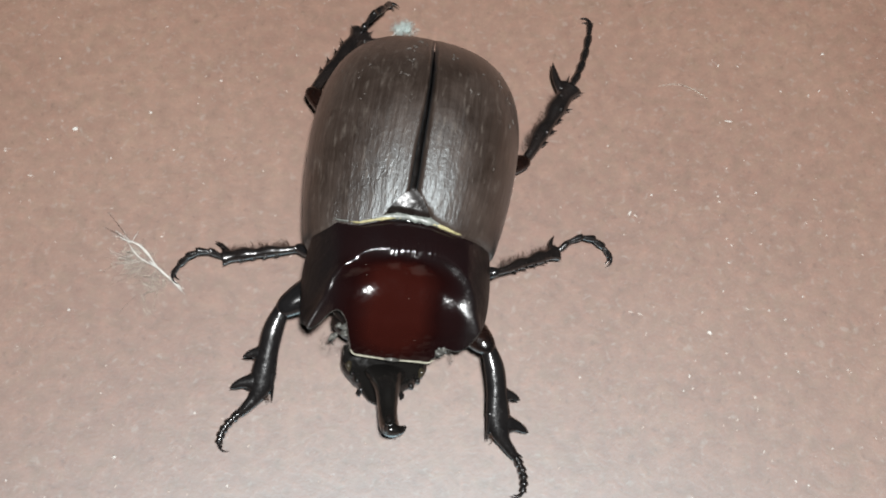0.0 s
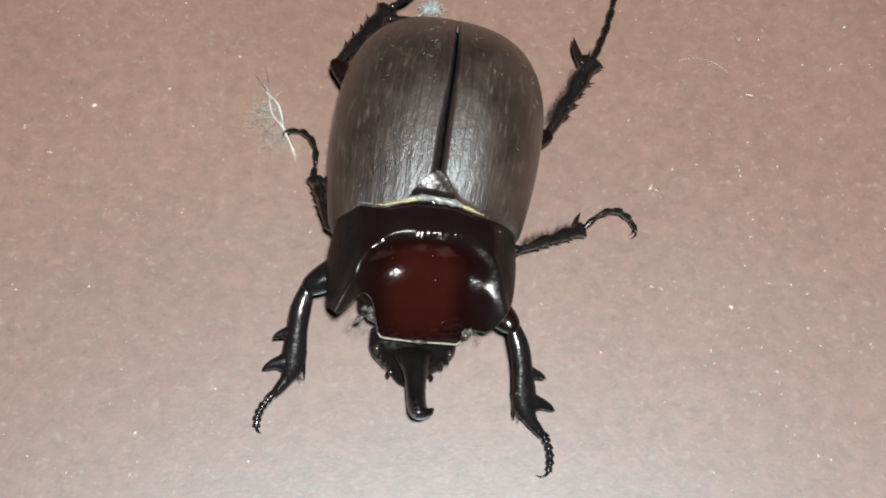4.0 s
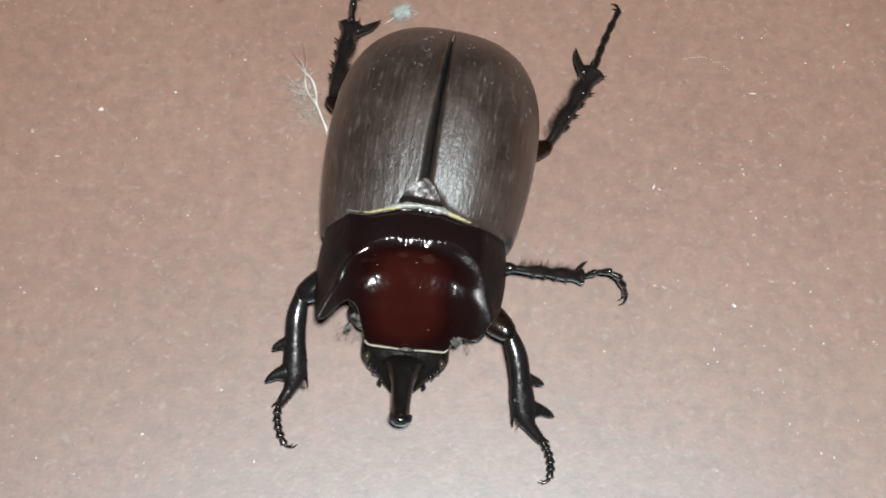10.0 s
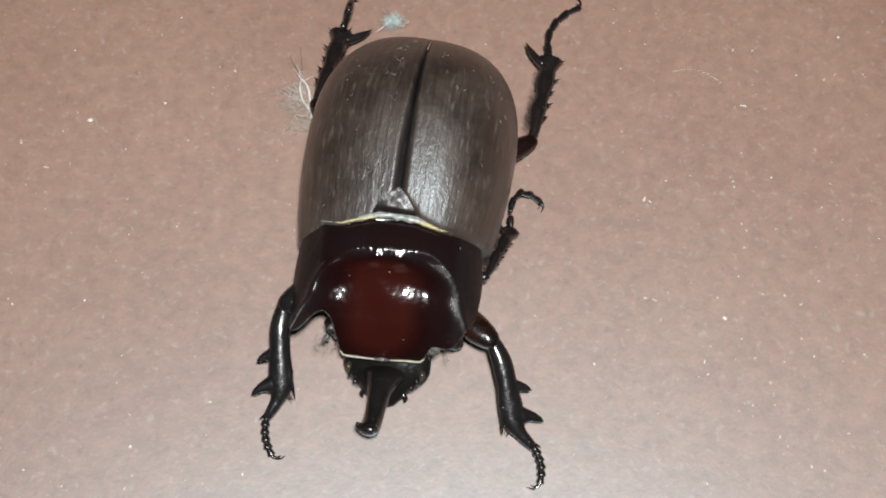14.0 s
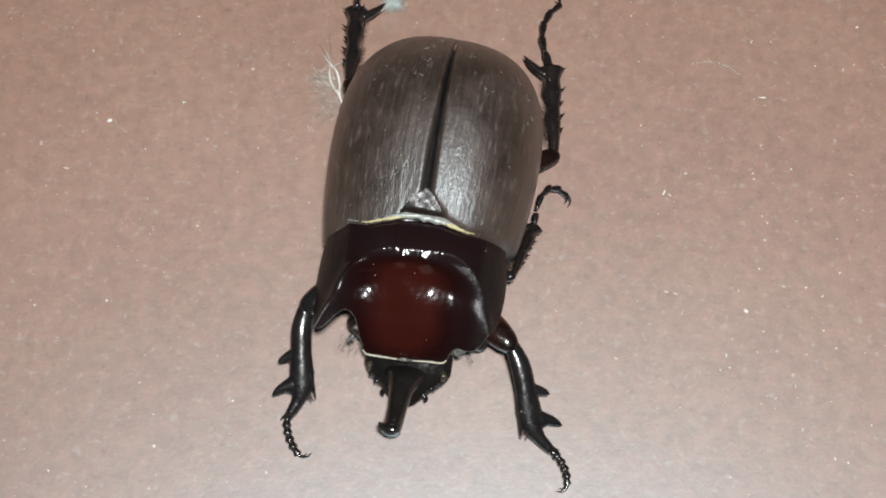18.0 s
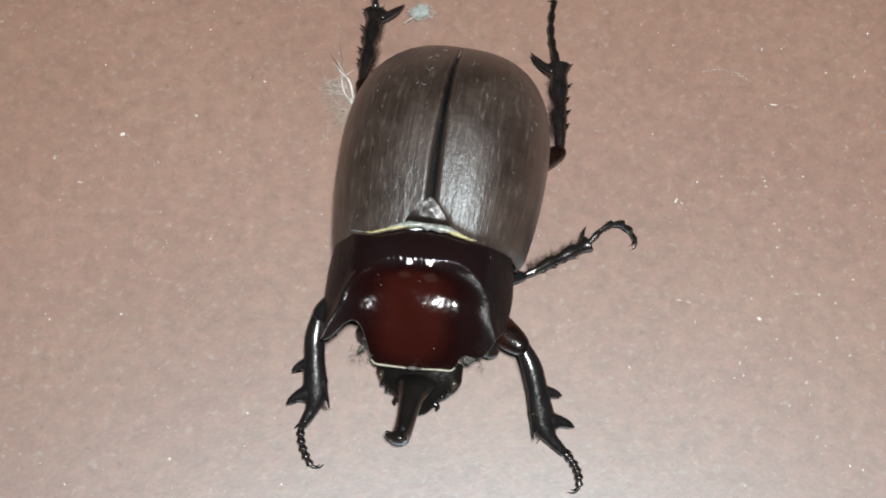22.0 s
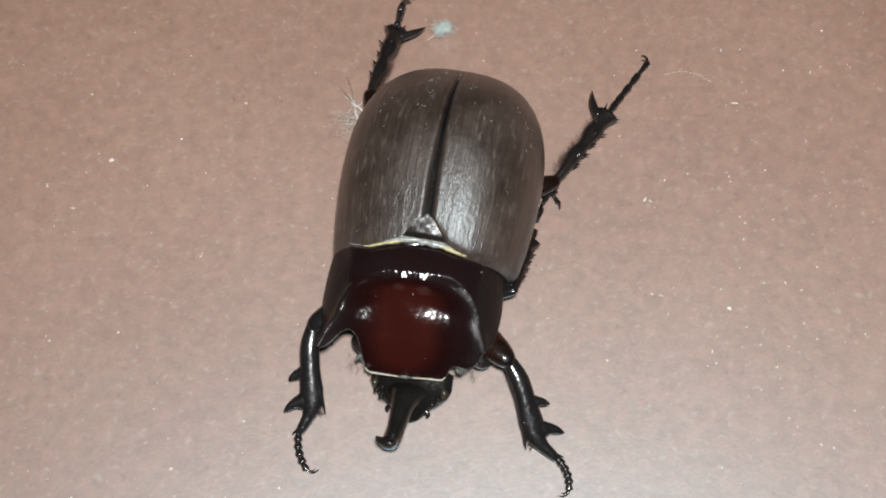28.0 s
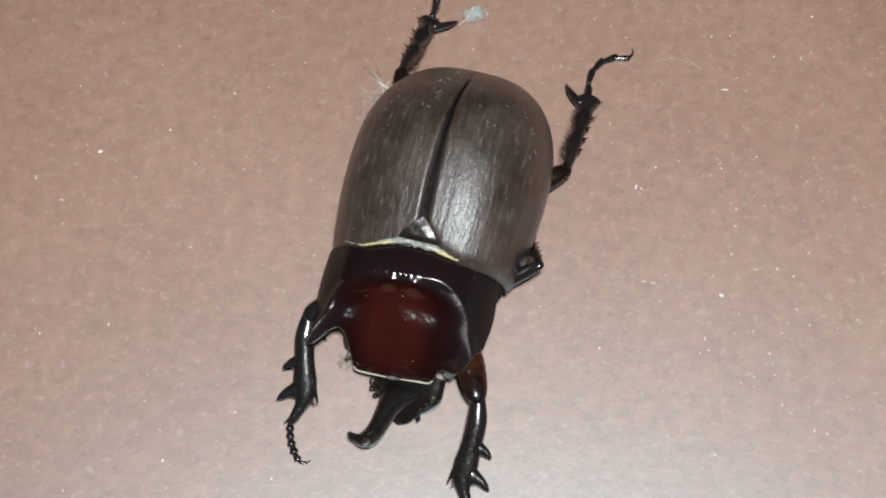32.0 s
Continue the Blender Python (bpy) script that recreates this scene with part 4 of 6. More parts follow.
def speck(x, y, size, angle, long, label):
    n, size = 7, size * 0.78
    ring = [(size * long * math.cos(2 * math.pi * k / n) * rng.uniform(0.75, 1.1), size * math.sin(2 * math.pi * k / n) * rng.uniform(0.75, 1.1), 0.0) for k in range(n)]
    top = [(a * 0.6, b * 0.6, size * 0.7 * rng.uniform(0.7, 1.1)) for a, b, c in ring]
    faces = [tuple(range(n, 2 * n)), tuple(range(n))[::-1]] + [(k, (k + 1) % n, n + (k + 1) % n, n + k) for k in range(n)]
    ob = part("grit", (ring + top, faces), CRUMB if label.startswith("dull") else GRIT, None, smooth=False)
    ob.matrix_world = pose(x * MM, y * MM, 0, 0, 0, angle)
    return tagged(ob, label, "grit", "grit on the floor")


SPECK = "tiny white speck of grit on the floor"
CHIP = "elongated white chip lying on the floor"
DULL = "dull pale crumb of dust on the floor"
for x, y, size, angle, long, label in (
        (-39.5, 15.8, 0.30, 25, 1.7, SPECK), (23.1, 7.9, 0.20, 65, 2.6, CHIP), (31.4, -6.2, 0.27, -40, 1.6, SPECK), (34.8, 20.3, 0.12, -5, 5, CHIP),
        (-30.7, -22.6, 0.24, 60, 1.3, SPECK), (-18.9, -25.2, 0.20, 70, 1.3, SPECK), (-42.4, 25.0, 0.16, 0, 1.1, SPECK), (25.6, 10.3, 0.17, 0, 1.2, SPECK),
        (28.7, -24.7, 0.16, 60, 1.3, SPECK), (-31.3, 18.3, 0.20, 20, 1.2, SPECK), (-37.4, -6.4, 0.20, 60, 1.2, SPECK), (-45.1, -7.1, 0.17, 20, 1.1, SPECK),
        (46.4, 30.0, 0.18, 20, 1.2, SPECK), (20.8, 24.8, 0.14, 0, 1.0, SPECK), (29.0, -11.3, 0.15, 80, 2.0, SPECK), (38.0, -3.3, 0.16, 40, 1.2, SPECK),
        (40.7, -10.3, 0.18, 0, 1.1, SPECK), (-41.3, -25.5, 0.17, 0, 1.1, SPECK), (-22.9, -17.5, 0.17, 30, 1.4, SPECK), (28.3, -13.0, 0.14, 0, 1.1, SPECK),
        (36.5, -19.4, 0.13, 70, 2.0, SPECK), (40.9, -22.9, 0.16, -60, 1.3, SPECK), (39.6, -22.5, 0.14, -70, 1.8, SPECK), (37.4, 11.1, 0.15, 20, 1.3, SPECK),
        (33.9, 2.3, 0.13, -30, 1.3, SPECK), (33.1, -1.2, 0.14, 0, 1.1, SPECK), (41.8, -1.5, 0.15, 10, 1.1, SPECK), (-37.2, -27.1, 0.15, 0, 1.1, SPECK),
        (41.1, 24.6, 0.15, 0, 1.1, SPECK), (17.3, -11.9, 0.16, -50, 1.4, SPECK), (36.2, 27.8, 0.13, 0, 1.1, SPECK), (43.7, -18.8, 0.15, 0, 1.2, SPECK),
        (-46.9, 12.6, 0.20, 10, 1.3, DULL), (-43.7, 9.6, 0.13, -5, 3.6, DULL), (-23.7, 22.9, 0.19, -20, 1.6, DULL), (-45.6, -6.5, 0.15, 0, 1.2, DULL),
        (-30.8, -27.1, 0.20, 60, 1.8, DULL), (-30.2, -25.7, 0.14, 70, 2.2, DULL), (-23.0, -21.1, 0.15, 0, 1.2, DULL), (20.8, 16.4, 0.17, 0, 1.2, DULL),
        (33.1, 10.5, 0.16, 40, 1.5, DULL), (33.2, 9.8, 0.16, -30, 1.6, DULL), (33.8, 5.2, 0.16, 20, 1.4, DULL), (34.3, 4.4, 0.15, -50, 1.5, DULL),
        (30.7, -3.8, 0.16, 80, 1.5, DULL), (22.9, -4.1, 0.15, -15, 3.0, DULL), (23.9, -4.3, 0.16, -25, 2.6, DULL), (24.5, -6.6, 0.13, 80, 2.6, DULL),
        (39.7, -4.3, 0.19, 20, 1.6, DULL), (39.5, -8.3, 0.18, -30, 1.4, DULL), (33.1, -8.5, 0.17, 10, 1.6, DULL), (29.7, -9.5, 0.14, 20, 1.6, DULL),
        (34.4, -10.7, 0.17, 30, 1.4, DULL), (37.5, -11.0, 0.17, 20, 1.3, DULL), (46.1, -9.9, 0.20, -40, 1.3, DULL), (29.3, -12.7, 0.18, 20, 1.5, DULL),
        (35.9, -13.4, 0.24, -50, 1.4, DULL), (36.1, -14.7, 0.11, 85, 4.5, DULL), (36.8, -21.2, 0.13, 60, 1.6, DULL), (23.9, -17.2, 0.16, 50, 1.3, DULL),
        (36.2, -15.9, 0.15, 0, 1.3, DULL), (-42.4, 14.3, 0.14, -40, 1.4, DULL), (-28.2, 13.6, 0.14, 0, 1.4, DULL), (-35.1, 12.2, 0.14, 80, 1.4, DULL),
        (-22.4, 12.6, 0.15, 80, 1.3, DULL), (-28.4, 2.7, 0.15, 10, 1.8, DULL), (-32.9, -15.7, 0.14, 0, 1.3, DULL), (33.9, -16.0, 0.17, 20, 1.6, DULL),
        (44.3, 24.2, 0.14, 75, 2.6, DULL), (45.6, 24.9, 0.13, 60, 2.4, DULL)):
    speck(x, y, size, angle, long, label)
# fine glittering grains, too many to count
grains = []
for k in range(620):
    x, y = rng.uniform(-62, 62), rng.uniform(-42, 48)
    r = rng.uniform(0.03, 0.075) * (1.5 if rng.random() < 0.1 else 1)
    a = rng.uniform(0, math.pi)
    c, s = math.cos(a), math.sin(a)
    f = rng.uniform(1, 2.4)
    quad = [(x + (i * c * f - j * s) * r, y + (i * s * f + j * c) * r) for i, j in ((-1, -0.6), (1, -1), (0.8, 1), (-0.9, 0.8))]
    grains.append(([(p, q, 0.0) for p, q in quad] + [(x, y, r * 0.9)], [(0, 1, 4), (1, 2, 4), (2, 3, 4), (3, 0, 4)]))
tagged(part("grains", joined(*grains), CRUMB, None, smooth=False), "fine white grains scattered over the floor", "grit", kind="stuff")

hair_line = [(26.8, 24.6, 0.05), (29.0, 24.9, 0.15), (31.0, 24.2, 0.15), (32.4, 23.2, 0.05)]
tagged(part("hair", limb(hair_line, [0.022] * 4, None, 5, 20), DOWN, None), "thin pale hair lying on the floor", "hair")


# ---- what moves ----
BODY = [
    (0, pose(-0.00326, 0.00230, 0.00016, 1.65, 8.54, -6.40)),
    (0.5, pose(-0.00340, 0.00238, 0.00016, 2.48, 8.82, -6.08)),
    (1, pose(-0.00334, 0.00245, 0.00014, 2.56, 9.30, -6.24)),
    (1.5, pose(-0.00327, 0.00231, 0.00012, 2.60, 9.33, -6.48)),
    (2, pose(-0.00312, 0.00231, 0.00010, 2.32, 9.43, -6.32)),
    (2.5, pose(-0.00304, 0.00197, 0.00009, 1.82, 8.81, -6.02)),
    (3, pose(-0.00285, 0.00158, 0.00005, 0.56, 8.10, -6.33)),
    (3.5, pose(-0.00267, 0.00170, 0.00005, 1.47, 8.09, -6.14)),
    (5.5, pose(-0.00264, 0.00085, 0.00002, 1.90, 7.39, -6.12)),
    (6, pose(-0.00248, 0.00095, -0.00001, 2.10, 7.21, -6.34)),
    (6.5, pose(-0.00233, 0.00103, -0.00003, 2.40, 6.93, -6.21)),
    (7, pose(-0.00232, 0.00096, -0.00000, 2.87, 6.66, -6.77)),
    (7.5, pose(-0.00253, 0.00078, -0.00001, 2.13, 5.81, -7.16)),
    (8, pose(-0.00293, 0.00075, -0.00002, 1.61, 5.71, -7.05)),
    (8.5, pose(-0.00298, 0.00057, 0.00003, 1.15, 5.63, -6.99)),
    (9, pose(-0.00295, 0.00059, 0.00007, 1.55, 5.55, -7.22)),
    (9.5, pose(-0.00311, 0.00054, 0.00011, 1.25, 5.32, -7.56)),
    (10, pose(-0.00334, 0.00042, 0.00014, 0.78, 5.16, -8.04)),
    (10.5, pose(-0.00343, 0.00029, 0.00010, 0.36, 5.25, -8.21)),
    (11, pose(-0.00355, 0.00043, 0.00010, 0.72, 4.69, -8.30)),
    (11.5, pose(-0.00372, 0.00044, 0.00010, 0.76, 4.53, -8.46)),
    (12, pose(-0.00373, 0.00047, 0.00006, 0.89, 4.37, -8.56)),
    (12.5, pose(-0.00369, 0.00058, 0.00007, 0.74, 3.18, -8.46)),
    (13, pose(-0.00386, 0.00054, 0.00008, 1.00, 2.58, -8.22)),
    (13.5, pose(-0.00396, 0.00061, 0.00010, 0.97, 2.32, -8.02)),
    (14, pose(-0.00421, 0.00065, 0.00010, 1.40, 2.06, -7.84)),
    (14.5, pose(-0.00423, 0.00061, 0.00009, 1.57, 2.24, -7.82)),
    (16.5, pose(-0.00390, 0.00034, 0.00006, 1.27, 3.83, -8.90)),
    (17, pose(-0.00392, 0.00037, 0.00005, 0.95, 4.38, -8.85)),
    (17.5, pose(-0.00386, 0.00034, 0.00005, 0.94, 4.38, -8.81)),
    (18, pose(-0.00390, 0.00031, 0.00006, 1.23, 4.01, -8.52)),
    (18.5, pose(-0.00386, 0.00027, 0.00006, 1.26, 3.76, -8.46)),
    (19, pose(-0.00370, 0.00025, 0.00007, 1.30, 3.40, -8.50)),
    (19.5, pose(-0.00367, 0.00033, 0.00009, 1.18, 2.85, -8.54)),
    (20, pose(-0.00390, 0.00037, 0.00009, 0.80, 2.27, -8.58)),
    (20.5, pose(-0.00389, 0.00039, 0.00007, 1.27, 1.97, -8.71)),
    (21, pose(-0.00378, 0.00043, 0.00006, 1.50, 1.70, -8.66)),
    (21.5, pose(-0.00392, 0.00051, 0.00005, 1.55, 1.38, -8.16)),
    (22, pose(-0.00399, 0.00056, 0.00003, 1.57, 1.24, -8.34)),
    (22.5, pose(-0.00414, 0.00069, 0.00001, 1.47, 0.48, -8.52)),
    (23, pose(-0.00406, 0.00080, 0.00001, 1.67, -0.19, -8.73)),
    (23.5, pose(-0.00416, 0.00081, -0.00003, 1.85, -0.33, -8.79)),
    (24, pose(-0.00312, 0.00032, -0.00007, 1.75, 0.39, -10.06)),
    (24.5, pose(-0.00260, -0.00010, -0.00012, 1.58, 1.17, -11.71)),
    (25, pose(-0.00245, -0.00021, -0.00015, 1.15, 1.86, -11.81)),
    (25.5, pose(-0.00254, -0.00014, -0.00016, 1.52, 1.99, -11.62)),
    (27.5, pose(-0.00234, -0.00017, -0.00019, 1.47, 2.11, -12.21)),
    (28, pose(-0.00223, -0.00030, -0.00020, 1.27, 1.93, -12.28)),
    (28.5, pose(-0.00256, -0.00006, -0.00019, 1.75, 0.61, -12.37)),
    (29, pose(-0.00288, -0.00002, -0.00021, 2.10, -0.30, -12.43)),
    (29.5, pose(-0.00129, -0.00116, -0.00027, 1.76, 0.28, -14.61)),
    (30, pose(-0.00169, -0.00077, -0.00025, 2.11, -0.99, -14.88)),
    (30.5, pose(-0.00193, -0.00081, -0.00025, 2.26, -1.57, -15.46)),
    (31, pose(-0.00166, -0.00113, -0.00026, 2.04, -1.74, -16.57)),
    (31.5, pose(-0.00112, -0.00171, -0.00029, 2.31, -0.72, -17.36)),
    (32, pose(-0.00095, -0.00169, -0.00030, 2.71, -0.69, -17.64)),
]


# the shield rolls and turns on the body: (time, roll, turn)
SHIELD_ROWS = [(0, 0, -0.5), (5, 0.8, 0.6), (7, 0.2, 1), (9, -0.7, 0), (12, -1.2, -0.9), (14, -1.9, -1.2), (17, -2.1, -2), (20, -1.4, -2.2), (23, -1.7, -2), (25, -1.4, -1.9), (28, -0.9, -2), (30, -1.6, -2.2), (31, -2.3, -2.5), (32, -0.9, -1.9)]


def shield_pose(t):
    roll, turn = (table(t, [(r[0], r[k]) for r in SHIELD_ROWS]) for k in (1, 2))
    pivot = Matrix.Translation((0, -0.0032, 0.011))
    aside = table(t, [(0, 0.25), (6, 0.25), (12, 0), (19, -0.15), (25, -0.45), (28, -0.55), (31, -0.75), (32, -0.65)])
    return Matrix.Translation((aside * MM, 0, 0)) @ pivot @ Matrix.Rotation(radians(turn), 4, "Z") @ Matrix.Rotation(radians(roll), 4, "Y") @ pivot.inverted()


def joint_pose(a, b, up):
    y = (b - a).normalized()
    z = (up - y * up.dot(y)).normalized()
    x = y.cross(z)
    m = Matrix((x, y, z)).transposed().to_4x4()
    m.translation = a * MM
    return m


def step(limb_parts, t, knee, ankle, bend, claw):
    """One moment of a leg: its joints in the place, in millimetres."""
    back = dict(BODY)[t].inverted()
    joints = [(back @ (Vector(p) * MM)) / MM for p in (knee, ankle, bend, claw)]
    limb_parts["rows"].append((t, joints))


def key_leg(lg):
    rows = lg["rows"]
    if rows[-1][0] < 32:
        rows.append((32, rows[-1][1]))
    up = Vector((0, 0, 1))
    keys = {ob: [] for ob in (lg["femur"], lg["tibia"], *lg["toes"])}
    for t, (knee, ankle, bend, claw) in rows:
        way = (ankle - knee).normalized()
        knee = ankle - way * lg["length"]
        thigh = (knee - lg["hip"]).normalized()
        keys[lg["tibia"]].append((t, joint_pose(knee, ankle, up)))
        keys[lg["femur"]].append((t, joint_pose(knee - thigh * lg["thigh"], knee, up)))
        control = 2 * bend - 0.5 * (ankle + claw)
        if lg["root"].length:
            # the toes of a front leg grow from the bent end of its shin
            frame_of = joint_pose(knee, ankle, up)
            ankle = (frame_of @ (lg["root"] * MM)) / MM
            aside = frame_of.to_3x3() @ Vector((1 if lg["root"].x > 0 else -1, 0, 0))
            control = (ankle + claw) / 2 + aside * 0.9
        nodes = [(1 - u) ** 2 * ankle + 2 * u * (1 - u) * control + u * u * claw for u in (0, 0.19, 0.38, 0.57, 0.76, 1.0)]
        for ob, a, b in zip(lg["toes"], nodes, nodes[1:]):
            keys[ob].append((t, joint_pose(a, b, up)))
    for ob, made in keys.items():
        walk(ob, made)


def motions():
    walk(beetle, BODY)
    walk(shield, [(t, shield_pose(t)) for t in range(33)])
    walk(head, [(t, shield_pose(t) @ Matrix.Translation((HEAD_AT.translation + Vector((-0.045 * a, 0, 0))) * MM) @ Matrix.Rotation(radians(6 + a * 0.6), 4, "Z") @ Matrix.Rotation(radians(a * 1.05 + 2), 4, "Y")) for t, a in (
        (0, 4), (3, 2), (6, 3), (8, 1), (10, -1), (12, -3), (14, -7), (17, -5), (19, -8), (21, -6), (23, -10), (25, -9), (28, -9), (29, -16), (30, -24), (31, -24), (32, -19))])
    # front leg, beetle's right
    step(FL, 0, (-13.93, -8.02, 6.4), (-15.85, -16.49, 2.8), (-18.7, -18.7, 1.8), (-20.11, -20.84, 0.4))
    step(FL, 1, (-13.82, -8.04, 6.4), (-15.82, -16.49, 2.8), (-18.6, -18.6, 1.8), (-20.09, -20.90, 0.4))
    step(FL, 2, (-13.66, -7.93, 6.4), (-15.21, -16.47, 2.8), (-18.0, -18.5, 1.8), (-19.17, -20.97, 0.4))
    step(FL, 3, (-13.59, -7.82, 6.4), (-14.88, -16.40, 2.8), (-17.4, -18.5, 1.8), (-18.59, -21.07, 0.4))
    step(FL, 5.5, (-13.21, -9.66, 6.4), (-14.50, -18.24, 2.8), (-17.2, -20.3, 1.8), (-17.93, -23.34, 0.4))
    step(FL, 6, (-13.13, -9.30, 6.4), (-13.68, -17.96, 2.8), (-15.8, -20.1, 1.8), (-16.51, -23.35, 0.4))
    step(FL, 7, (-13.18, -9.13, 6.4), (-13.14, -17.81, 2.8), (-15.5, -20.4, 1.8), (-15.73, -23.45, 0.4))
    step(FL, 8, (-13.60, -9.26, 6.4), (-13.81, -17.93, 2.8), (-15.3, -20.2, 1.8), (-15.81, -23.64, 0.4))
    step(FL, 9, (-13.79, -9.28, 6.4), (-14.15, -17.95, 2.8), (-16.1, -20.7, 1.8), (-15.73, -23.74, 0.4))
    step(FL, 9.5, (-14.01, -9.18, 6.4), (-14.30, -17.85, 2.8), (-16.2, -20.5, 1.8), (-15.77, -23.66, 0.4))
    step(FL, 10, (-14.39, -9.11, 6.4), (-14.72, -17.78, 2.8), (-16.3, -20.3, 1.8), (-15.70, -23.69, 0.4))
    step(FL, 11, (-14.54, -9.11, 6.4), (-14.84, -17.78, 2.8), (-16.4, -20.1, 1.8), (-15.68, -23.65, 0.4))
    step(FL, 12, (-14.95, -9.04, 6.4), (-15.02, -17.72, 2.8), (-16.7, -20.5, 1.8), (-15.77, -23.67, 0.4))
    step(FL, 13, (-14.90, -9.01, 6.4), (-14.82, -17.69, 2.8), (-16.4, -20.7, 1.8), (-15.86, -23.59, 0.4))
    step(FL, 14, (-15.10, -9.02, 6.4), (-14.93, -17.70, 2.8), (-16.3, -20.3, 1.8), (-15.85, -23.51, 0.4))
    step(FL, 17, (-15.08, -9.03, 6.4), (-15.10, -17.71, 2.8), (-16.5, -20.4, 1.8), (-15.60, -23.70, 0.4))
    step(FL, 18, (-15.02, -9.32, 6.4), (-15.09, -18.00, 2.8), (-16.6, -20.5, 1.8), (-15.45, -23.67, 0.4))
    step(FL, 19, (-14.67, -9.02, 6.4), (-15.07, -17.69, 2.8), (-16.6, -20.6, 1.8), (-15.59, -23.75, 0.4))
    step(FL, 20, (-15.20, -8.89, 6.4), (-15.16, -17.57, 2.8), (-16.7, -20.6, 1.8), (-15.65, -23.62, 0.4))
    step(FL, 21, (-15.05, -9.08, 6.4), (-15.07, -17.76, 2.8), (-16.6, -20.8, 1.8), (-15.69, -23.55, 0.4))
    step(FL, 22, (-15.09, -8.98, 6.4), (-15.18, -17.66, 2.8), (-16.8, -20.8, 1.8), (-15.72, -23.58, 0.4))
    step(FL, 23, (-15.36, -8.88, 6.4), (-15.30, -17.56, 2.8), (-16.8, -20.7, 1.8), (-15.77, -23.70, 0.4))
    step(FL, 24, (-14.80, -8.98, 6.4), (-14.81, -17.66, 2.8), (-16.3, -20.8, 1.8), (-15.71, -23.72, 0.4))
    step(FL, 25, (-14.44, -9.03, 6.4), (-14.48, -17.71, 2.8), (-16.2, -20.9, 1.8), (-15.71, -23.83, 0.4))
    step(FL, 28, (-14.50, -9.12, 6.4), (-14.79, -17.79, 2.8), (-16.4, -20.9, 1.8), (-15.77, -23.73, 0.4))
    step(FL, 28.5, (-14.57, -9.11, 6.4), (-14.59, -17.79, 2.8), (-16.4, -20.7, 1.8), (-15.75, -23.69, 0.4))
    step(FL, 29, (-14.89, -9.02, 6.4), (-15.00, -17.70, 2.8), (-16.6, -20.7, 1.8), (-15.72, -23.75, 0.4))
    step(FL, 30, (-14.21, -9.03, 6.4), (-14.76, -17.69, 2.8), (-16.4, -20.8, 1.8), (-15.84, -23.61, 0.4))
    step(FL, 31, (-14.02, -8.77, 6.4), (-14.39, -17.44, 2.8), (-16.15, -20.90, 1.8), (-15.91, -23.70, 0.4))
    step(FL, 32, (-13.97, -9.10, 6.4), (-14.70, -17.75, 2.8), (-16.3, -21.0, 1.8), (-15.78, -23.79, 0.4))
    # front leg, beetle's left
    step(FR, 0, (6.99, -11.43, 6.4), (8.39, -20.00, 2.8), (10.7, -21.8, 1.8), (11.22, -24.99, 0.4))
    step(FR, 1, (6.95, -11.55, 6.4), (8.46, -20.09, 2.8), (10.6, -21.9, 1.5), (11.23, -24.99, 0.4))
    step(FR, 2, (7.16, -11.70, 6.4), (8.55, -20.27, 2.8), (10.7, -22.1, 1.8), (11.37, -25.25, 0.4))
    step(FR, 3, (7.22, -11.92, 6.4), (8.66, -20.48, 2.8), (10.8, -22.2, 1.8), (11.43, -25.37, 0.4))
    step(FR, 5.5, (7.36, -12.52, 6.4), (9.20, -21.00, 2.8), (11.2, -22.8, 1.8), (11.79, -26.18, 0.4))
    step(FR, 6, (7.49, -12.54, 6.4), (9.23, -21.05, 2.8), (11.2, -22.7, 1.8), (11.71, -26.28, 0.4))
    step(FR, 7, (7.68, -12.53, 6.4), (9.25, -21.07, 2.8), (11.3, -22.7, 1.8), (11.65, -26.41, 0.4))
    step(FR, 8, (6.98, -12.77, 6.4), (8.97, -21.22, 2.8), (11.0, -22.7, 1.8), (11.58, -26.41, 0.4))
    step(FR, 9, (6.87, -12.74, 6.4), (8.75, -21.21, 2.8), (11.0, -23.1, 1.8), (11.54, -26.37, 0.4))
    step(FR, 9.5, (6.91, -12.69, 6.4), (8.73, -21.18, 2.8), (10.9, -23.0, 1.8), (11.47, -26.37, 0.4))
    step(FR, 10, (6.78, -12.72, 6.4), (8.55, -21.22, 2.8), (10.8, -22.9, 1.8), (11.44, -26.29, 0.4))
    step(FR, 11, (6.25, -12.83, 6.4), (8.56, -21.20, 2.8), (10.8, -22.5, 1.8), (11.37, -26.21, 0.4))
    step(FR, 12, (6.07, -12.71, 6.4), (8.35, -21.08, 2.8), (10.6, -22.5, 1.8), (11.33, -26.08, 0.4))
    step(FR, 13, (6.21, -12.44, 6.4), (8.48, -20.82, 2.8), (10.6, -22.3, 1.8), (11.30, -25.84, 0.4))
    step(FR, 14, (6.10, -12.28, 6.4), (8.54, -20.61, 2.8), (10.8, -22.0, 1.8), (11.50, -25.52, 0.4))
    step(FR, 17, (5.99, -13.01, 6.4), (8.29, -21.38, 2.8), (10.9, -22.6, 1.8), (11.99, -25.93, 0.4))
    step(FR, 18, (5.82, -13.14, 6.4), (8.14, -21.50, 2.8), (10.8, -22.6, 1.8), (11.96, -26.04, 0.4))
    step(FR, 19, (6.14, -12.93, 6.4), (8.29, -21.34, 2.8), (10.8, -22.4, 1.9), (11.93, -25.86, 0.4))
    step(FR, 20, (5.89, -12.68, 6.4), (8.14, -21.06, 2.8), (10.6, -22.2, 1.8), (11.80, -25.57, 0.4))
